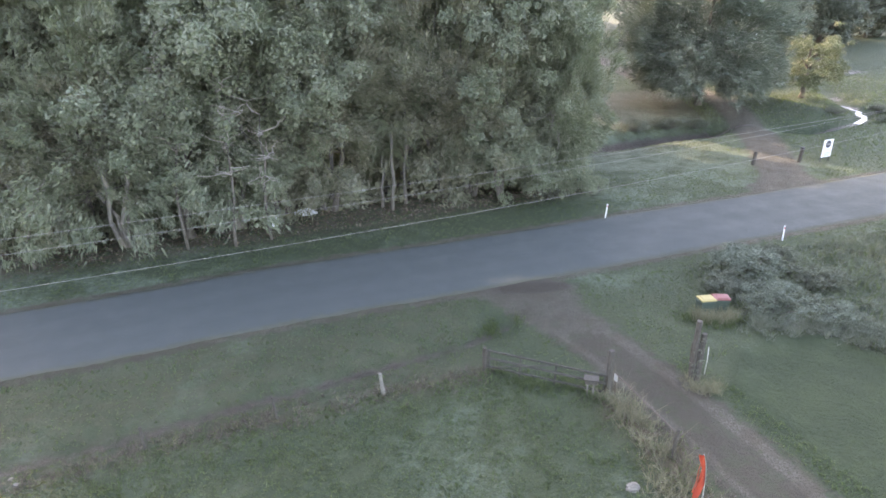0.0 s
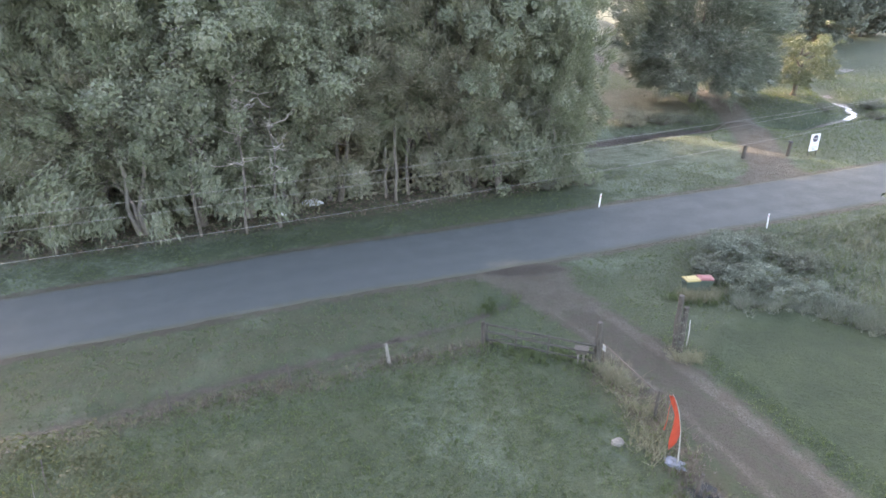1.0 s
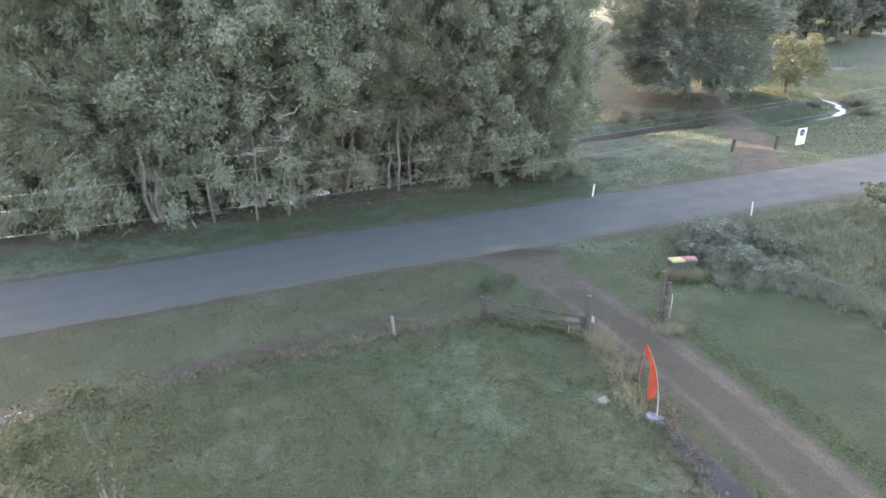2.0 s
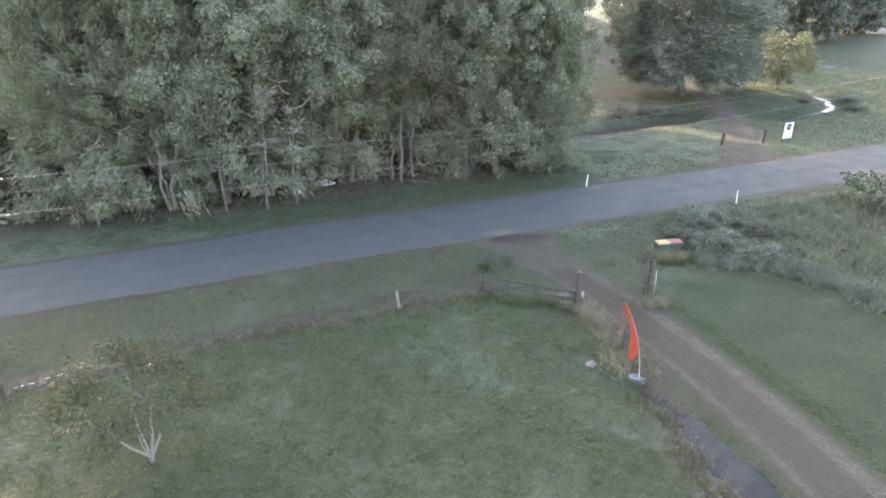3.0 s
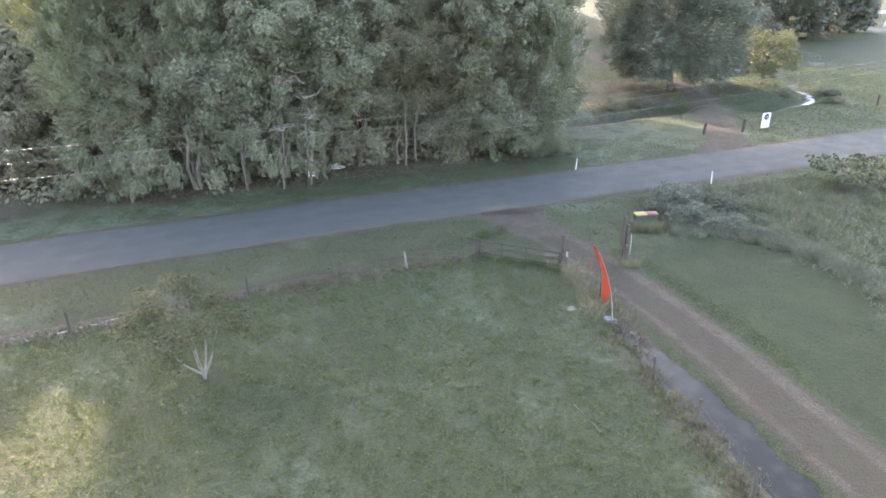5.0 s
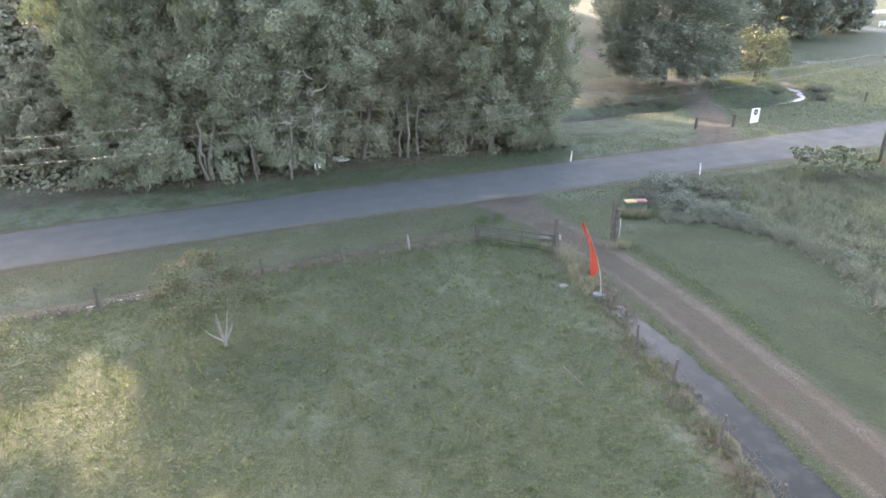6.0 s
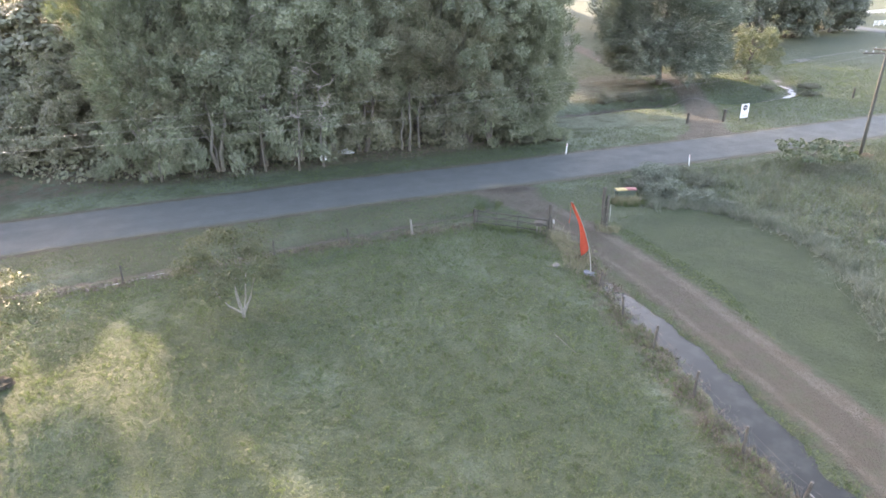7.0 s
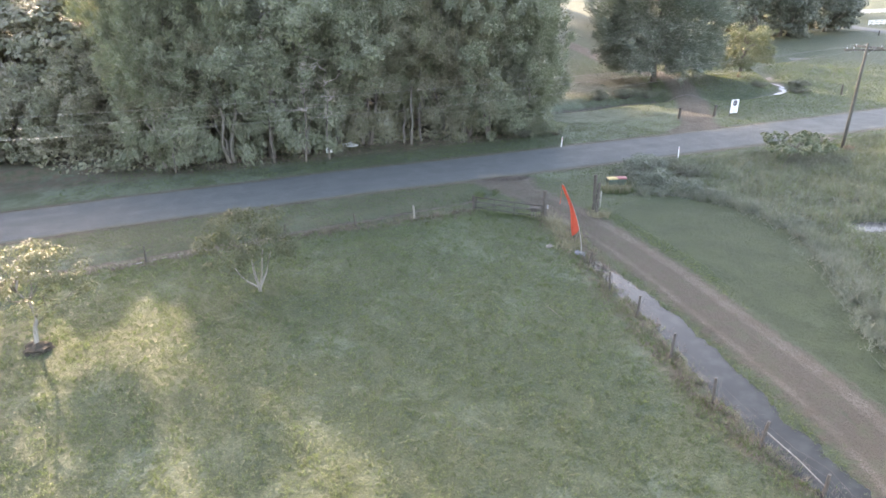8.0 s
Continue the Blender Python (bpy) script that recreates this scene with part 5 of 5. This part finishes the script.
def blades(name, x, y, tall, wide, per, lean, material, label, lay=0.0):
    """Tufts of upright blades, each a narrow triangle."""
    n = len(x)
    tall = np.broadcast_to(np.asarray(tall, float), (n,))
    x, y, t = np.repeat(x, per), np.repeat(y, per), np.repeat(tall, per)
    k = n * per
    x = x + rng.normal(0, 0.03, k)
    y = y + rng.normal(0, 0.03, k)
    z = height(x, y) - 0.01
    a = rng.uniform(0, 2 * math.pi, k)
    h = t * rng.uniform(0.5, 1.25, k)
    w = wide * rng.uniform(0.7, 1.3, k)
    out = lean * h * rng.uniform(0.2, 1.3, k)
    b = rng.uniform(0, 2 * math.pi, k)
    p = np.stack([x, y, z], 1)
    side = np.stack([np.cos(a) * w, np.sin(a) * w, np.zeros(k)], 1)
    tip = p + np.stack([np.cos(b) * out, np.sin(b) * out, h], 1)
    v = np.stack([p - side, p + side, tip], 1).reshape(-1, 3)
    f = np.arange(3 * k).reshape(-1, 3)
    ob = new(name, mesh_of(name, v, f, material))
    return tagged(ob, label, "grass", kind="stuff")


def open_turf(x, y):
    return (away(x, y, ROAD_LINE) > 3.75) & (gravel_at(x, y) < 0.42 + 0.15 * rng.random(len(x))) & (mud_at(x, y) < 0.5)


# the paddock
x, y = scatter(90000, (-31, 11, -8.5, 21))
ok = open_turf(x, y) & (x < np.interp(y, [p[1] for p in FENCE_E[::-1]], [p[0] for p in FENCE_E[::-1]])) & (y < np.interp(x, [p[0] for p in FENCE_N], [p[1] for p in FENCE_N]))
x, y = x[ok], y[ok]
blades("paddock_grass", x, y, 0.10 + 0.05 * wobble(x, y, 2.6, 21) + 0.05 * np.clip(wobble(x, y, 0.9, 23), -0.6, 1.2), 0.013, 4, 0.9, BLADE, "short dewy paddock grass")
# verges, lawn and far side
x, y = scatter(60000, (-31, 46, 4, 50))
d = away(x, y, ROAD_LINE)
ok = open_turf(x, y) & (d < 13) & ~inside(x, y, LAWN_FULL)
x, y = x[ok], y[ok]
blades("verge_grass", x, y, 0.11 + 0.05 * wobble(x, y, 3, 22), 0.016, 4, 0.8, BLADE, "rough verge grass along the road")
x, y = scatter(26000, (10.5, 23, -9, 24.5))
ok = open_turf(x, y) & inside(x, y, LAWN_FULL)
blades("lawn_grass", x[ok], y[ok], 0.035, 0.010, 4, 0.8, BLADE_MOWN, "closely mown lawn beside the drive")
x, y = scatter(9000, (9.5, 14.5, -9, 22))
ok = open_turf(x, y) & (away(x, y, DRIVE) < 2.8)
blades("drive_edge_grass", x[ok], y[ok], 0.10, 0.014, 4, 0.9, BLADE, "grass between ditch and drive")
x, y = scatter(22000, (14, 80, 56, 125))
ok = open_turf(x, y) & (away(x, y, TRACK) > 1.7) & ((away(x, y, CREEK) < 7) | (wobble(x, y, 11, 71) > 0.1))
blades("far_grass", x[ok], y[ok], 0.20, 0.022, 3, 0.8, BLADE_PALE, "rough grass along the creek and track")


x, y = scatter(64000, (18, 92, 50, 116))
ok = open_turf(x, y) & (away(x, y, TRACK) > 2.2) & (away(x, y, CREEK) > 0.9) & (straw_at(x, y) < 0.3) & (smooth_step(np.hypot(x - 50, y - 78), 40, 20) > rng.random(len(x)))
blades("far_grass", x[ok], y[ok], 0.15, 0.024, 3, 0.9, BLADE, "short grass of the far paddock")


def strip(line, n, wide):
    line = along(line, 0.5)
    i = rng.integers(0, len(line), n)
    p = line[i] + rng.normal(0, wide, (n, 2))
    p = p[wobble(p[:, 0], p[:, 1], 2.2, 61) + 0.6 * rng.random(n) > 0.05]     # in clumps, with gaps
    return p[:, 0], p[:, 1]


x, y = strip(FENCE_N, 1800, 0.42)
blades("fence_grass", x, y, 0.24, 0.012, 5, 0.8, BLADE_RUST, "dead brown growth along the roadside fence")
x, y = strip(FENCE_N, 320, 0.3)
blades("fence_grass", x, y, 0.34, 0.009, 5, 0.5, BLADE_DRY, "tall dry grass along the roadside fence")
x, y = strip(FENCE_E, 1100, 0.36)
blades("fence_grass", x, y, 0.34 * (0.5 + 0.6 * rng.random(len(x))), 0.010, 4, 0.6, BLADE_DRY, "tall dry grass along the drive fence")
x, y = strip(FENCE_E, 2400, 0.42)
blades("fence_grass", x, y, 0.26, 0.013, 4, 0.9, BLADE_RUST, "dead brown growth along the drive fence")
x, y = strip(FENCE_E, 1500, 0.45)
blades("fence_grass", x, y, 0.2, 0.016, 5, 0.8, BLADE, "green grass along the drive fence")
x, y = strip([(6.6, 19.6), (7.2, 17.6), (7.6, 15.8), (7.2, 14.4)], 420, 0.35)
blades("fence_grass", x, y, 0.30 + 0.75 * rng.random(len(x)) ** 2, 0.011, 5, 0.9, BLADE_DRY, "bleached tall grass heaped at the gatepost")
x, y = strip([(2.2, 21.0), (6.2, 19.7)], 420, 0.3)
blades("fence_grass", x, y, 0.3, 0.014, 5, 0.6, BLADE, "long grass under the field gate")

# rank weeds between lawn and road
x, y = scatter(26000, (13, 46, -9, 41))
edge = np.interp(y, [-12, -3, 2.4, 5.1, 7.9, 11.3, 16.4, 20.9, 23.8, 26, 31, 40], [18, 18.2, 18.5, 19.2, 20.0, 21.3, 21.9, 20.3, 16.5, 14, 14, 20])
ok = (x > edge + 0.2) & (away(x, y, ROAD_LINE) > 5.3) & (((x - 28.3) ** 2 / 6 + (y - 17.3) ** 2 / 1.5) > 1) & (np.hypot(x - 35, y - 37.5) > 3.2)
x, y = x[ok], y[ok]
mound = 0.38 + 0.26 * wobble(x, y, 4.2, 31) + 0.12 * wobble(x, y, 1.7, 32)
mound = np.clip(mound, 0.10, 0.9) * smooth_step(away(x, y, ROAD_LINE), 4.8, 7.5)
k = 7
cx, cy = np.repeat(x, k) + rng.normal(0, 0.16, len(x) * k), np.repeat(y, k) + rng.normal(0, 0.16, len(x) * k)
cz = height(cx, cy) + np.repeat(mound, k) * rng.uniform(0.35, 1.1, len(cx))
v, f = leaf_cards(np.stack([cx, cy, cz], 1), np.tile((0.0, -0.1, 0.45), (len(cx), 1)), 0.042, 0.8, 4.0, fine=True)
tagged(new("rank_weeds", mesh_of("rank_weeds", v, f, LEAF_WEED)), "tangled waist-high weeds on rough ground", "weeds", kind="stuff")
blades("weed_grass", x[::2], y[::2], mound[::2] * 1.3 + 0.1, 0.013, 5, 0.6, BLADE, "tall grass among the weeds")
blades("weed_grass", x[1::2], y[1::2], mound[1::2] * 1.3 + 0.12, 0.013, 5, 0.8, BLADE_PALE, "dew-pale grass among the weeds")
x, y = scatter(7000, (18, 40, -6, 36))
edge = np.interp(y, [-12, 5.1, 11.3, 16.4, 20.9, 40], [18, 19.2, 21.3, 21.9, 20.3, 20])
ok = (x > edge + 0.4) & (away(x, y, ROAD_LINE) > 6.5) & (wobble(x, y, 6, 41) > 0.15)
blades("weed_grass", x[ok], y[ok], 0.6, 0.012, 5, 0.6, BLADE_DRY, "bleached stalks among the weeds")

# dew-pale grass hanging over the edge of the lawn
rim = LAWN[2:11]
out = rim - np.array([15.0, 9.0])
rim = rim + 0.75 * out / np.linalg.norm(out, axis=1)[:, None]
x, y = strip([tuple(p) for p in rim], 6500, 0.5)
blades("edge_grass", x, y, 0.55 + 0.25 * wobble(x, y, 2.4, 81), 0.014, 5, 1.0, BLADE_PALE, "dew-pale long grass drooping over the lawn's edge")

x, y = strip([(2.4, 25.0), (3.6, 25.5)], 260, 0.3)
blades("drain_grass", x, y, 0.26, 0.014, 4, 0.8, BLADE, "clump of long grass where the drain ends")
x, y = strip([(10.2, 20.1), (10.7, 19.8)], 220, 0.22)
blades("post_grass", x, y, 0.5, 0.012, 5, 0.7, BLADE_DRY, "dry grass at the foot of the strainer posts")

# the wood's floor: leaf litter and seedlings
x, y = scatter(9000, (-32, 12, 33, 52))
ok = (y - 0.36 * x > 40.2) & (y - 0.36 * x < 52)
x, y = x[ok], y[ok]
v, f = leaf_cards(np.stack([x, y, height(x, y) + 0.03], 1), np.tile((0, 0, 1.0), (len(x), 1)), 0.12, 0.5, 1.8)
tagged(new("leaf_litter", mesh_of("leaf_litter", v, f, LEAF_RUSSET)), "brown fallen leaves under the trees", "leaf litter", kind="stuff")

# dark undergrowth between the trunks
x, y = scatter(5200, (-40, 11, 33, 66))
deep = y - 0.36 * x
ok = (deep > 44.0) & (deep < 56) & (np.hypot(x + 10, y - 39.8) > 2.5)
x, y = x[ok], y[ok]
k = 9
cx, cy = np.repeat(x, k) + rng.normal(0, 0.4, len(x) * k), np.repeat(y, k) + rng.normal(0, 0.4, len(x) * k)
tall = 0.5 + 2.6 * smooth_step(cy - 0.36 * cx, 44.0, 48.0) * np.clip(0.6 + 0.6 * wobble(cx, cy, 5, 51), 0.1, 1.2)
cz = height(cx, cy) + tall * rng.random(len(cx))
v, f = leaf_cards(np.stack([cx, cy, cz], 1), np.tile((0.0, -0.5, 0.5), (len(cx), 1)), 0.26, 0.7, 1.9)
tagged(new("undergrowth", mesh_of("undergrowth", v, f, LEAF_WOOD_B)), "dark leafy undergrowth between the trunks of the wood", "undergrowth", kind="stuff")

# long grass in front of the bins
x, y = strip([(12.45, 25.1), (13.1, 24.95), (13.9, 25.1)], 420, 0.16)
blades("bin_grass", x, y, 0.4 + 0.5 * rng.random(len(x)), 0.012, 5, 0.6, BLADE_DRY, "long pale grass hiding the bins")
x, y = strip([(12.2, 25.3), (13.1, 24.8), (14.2, 25.0)], 300, 0.26)
blades("bin_grass", x, y, 0.42, 0.014, 5, 0.8, BLADE, "long green grass round the bins")

# pale rubble in the roadside drain
x, y = strip([(-21.5, 12.3), (-19.0, 13.4), (-16.5, 14.7), (-14.5, 15.6)], 80, 0.26)
rubble = Shape()
for px, py in zip(x, y):
    k = rng.uniform(0.04, 0.12)
    rubble.box((k * 2, k * 1.5, k), pose(px, py, lift(px, py) - 0.02, rng.uniform(-20, 20), rng.uniform(-20, 20), rng.uniform(0, 180)), 0.7, 0.15 * k)
tagged(part("rubble", rubble, STONE), "pale broken stones along the roadside drain", "stones", kind="stuff")

# loose stones on the drive and the track
x, y = scatter(5200, (1, 17, -9, 31))
ok = (gravel_at(x, y) > 0.45) & (away(x, y, ROAD_LINE) > 3.6)
x, y = x[ok], y[ok]
n = len(x)
r = rng.uniform(0.012, 0.032, n)
base = np.array([(-1, -0.6, 0), (1, -0.7, 0), (0.1, 1, 0), (0.1, -0.1, 0.9)])
spin = rng.uniform(0, 6.28, n)
cs, sn = np.cos(spin)[:, None], np.sin(spin)[:, None]
px, py = (base[:, 0] * cs - base[:, 1] * sn) * r[:, None], (base[:, 0] * sn + base[:, 1] * cs) * r[:, None]
v = np.stack([x[:, None] + px, y[:, None] + py, height(x, y)[:, None] + base[:, 2] * r[:, None]], -1).reshape(-1, 3)
f = (np.arange(n)[:, None, None] * 4 + np.array([(0, 1, 3), (1, 2, 3), (2, 0, 3)])[None]).reshape(-1, 3)
tagged(new("loose_gravel", mesh_of("loose_gravel", v, f, STONE)), "loose grey stones strewn over the drive", "gravel", kind="stuff")
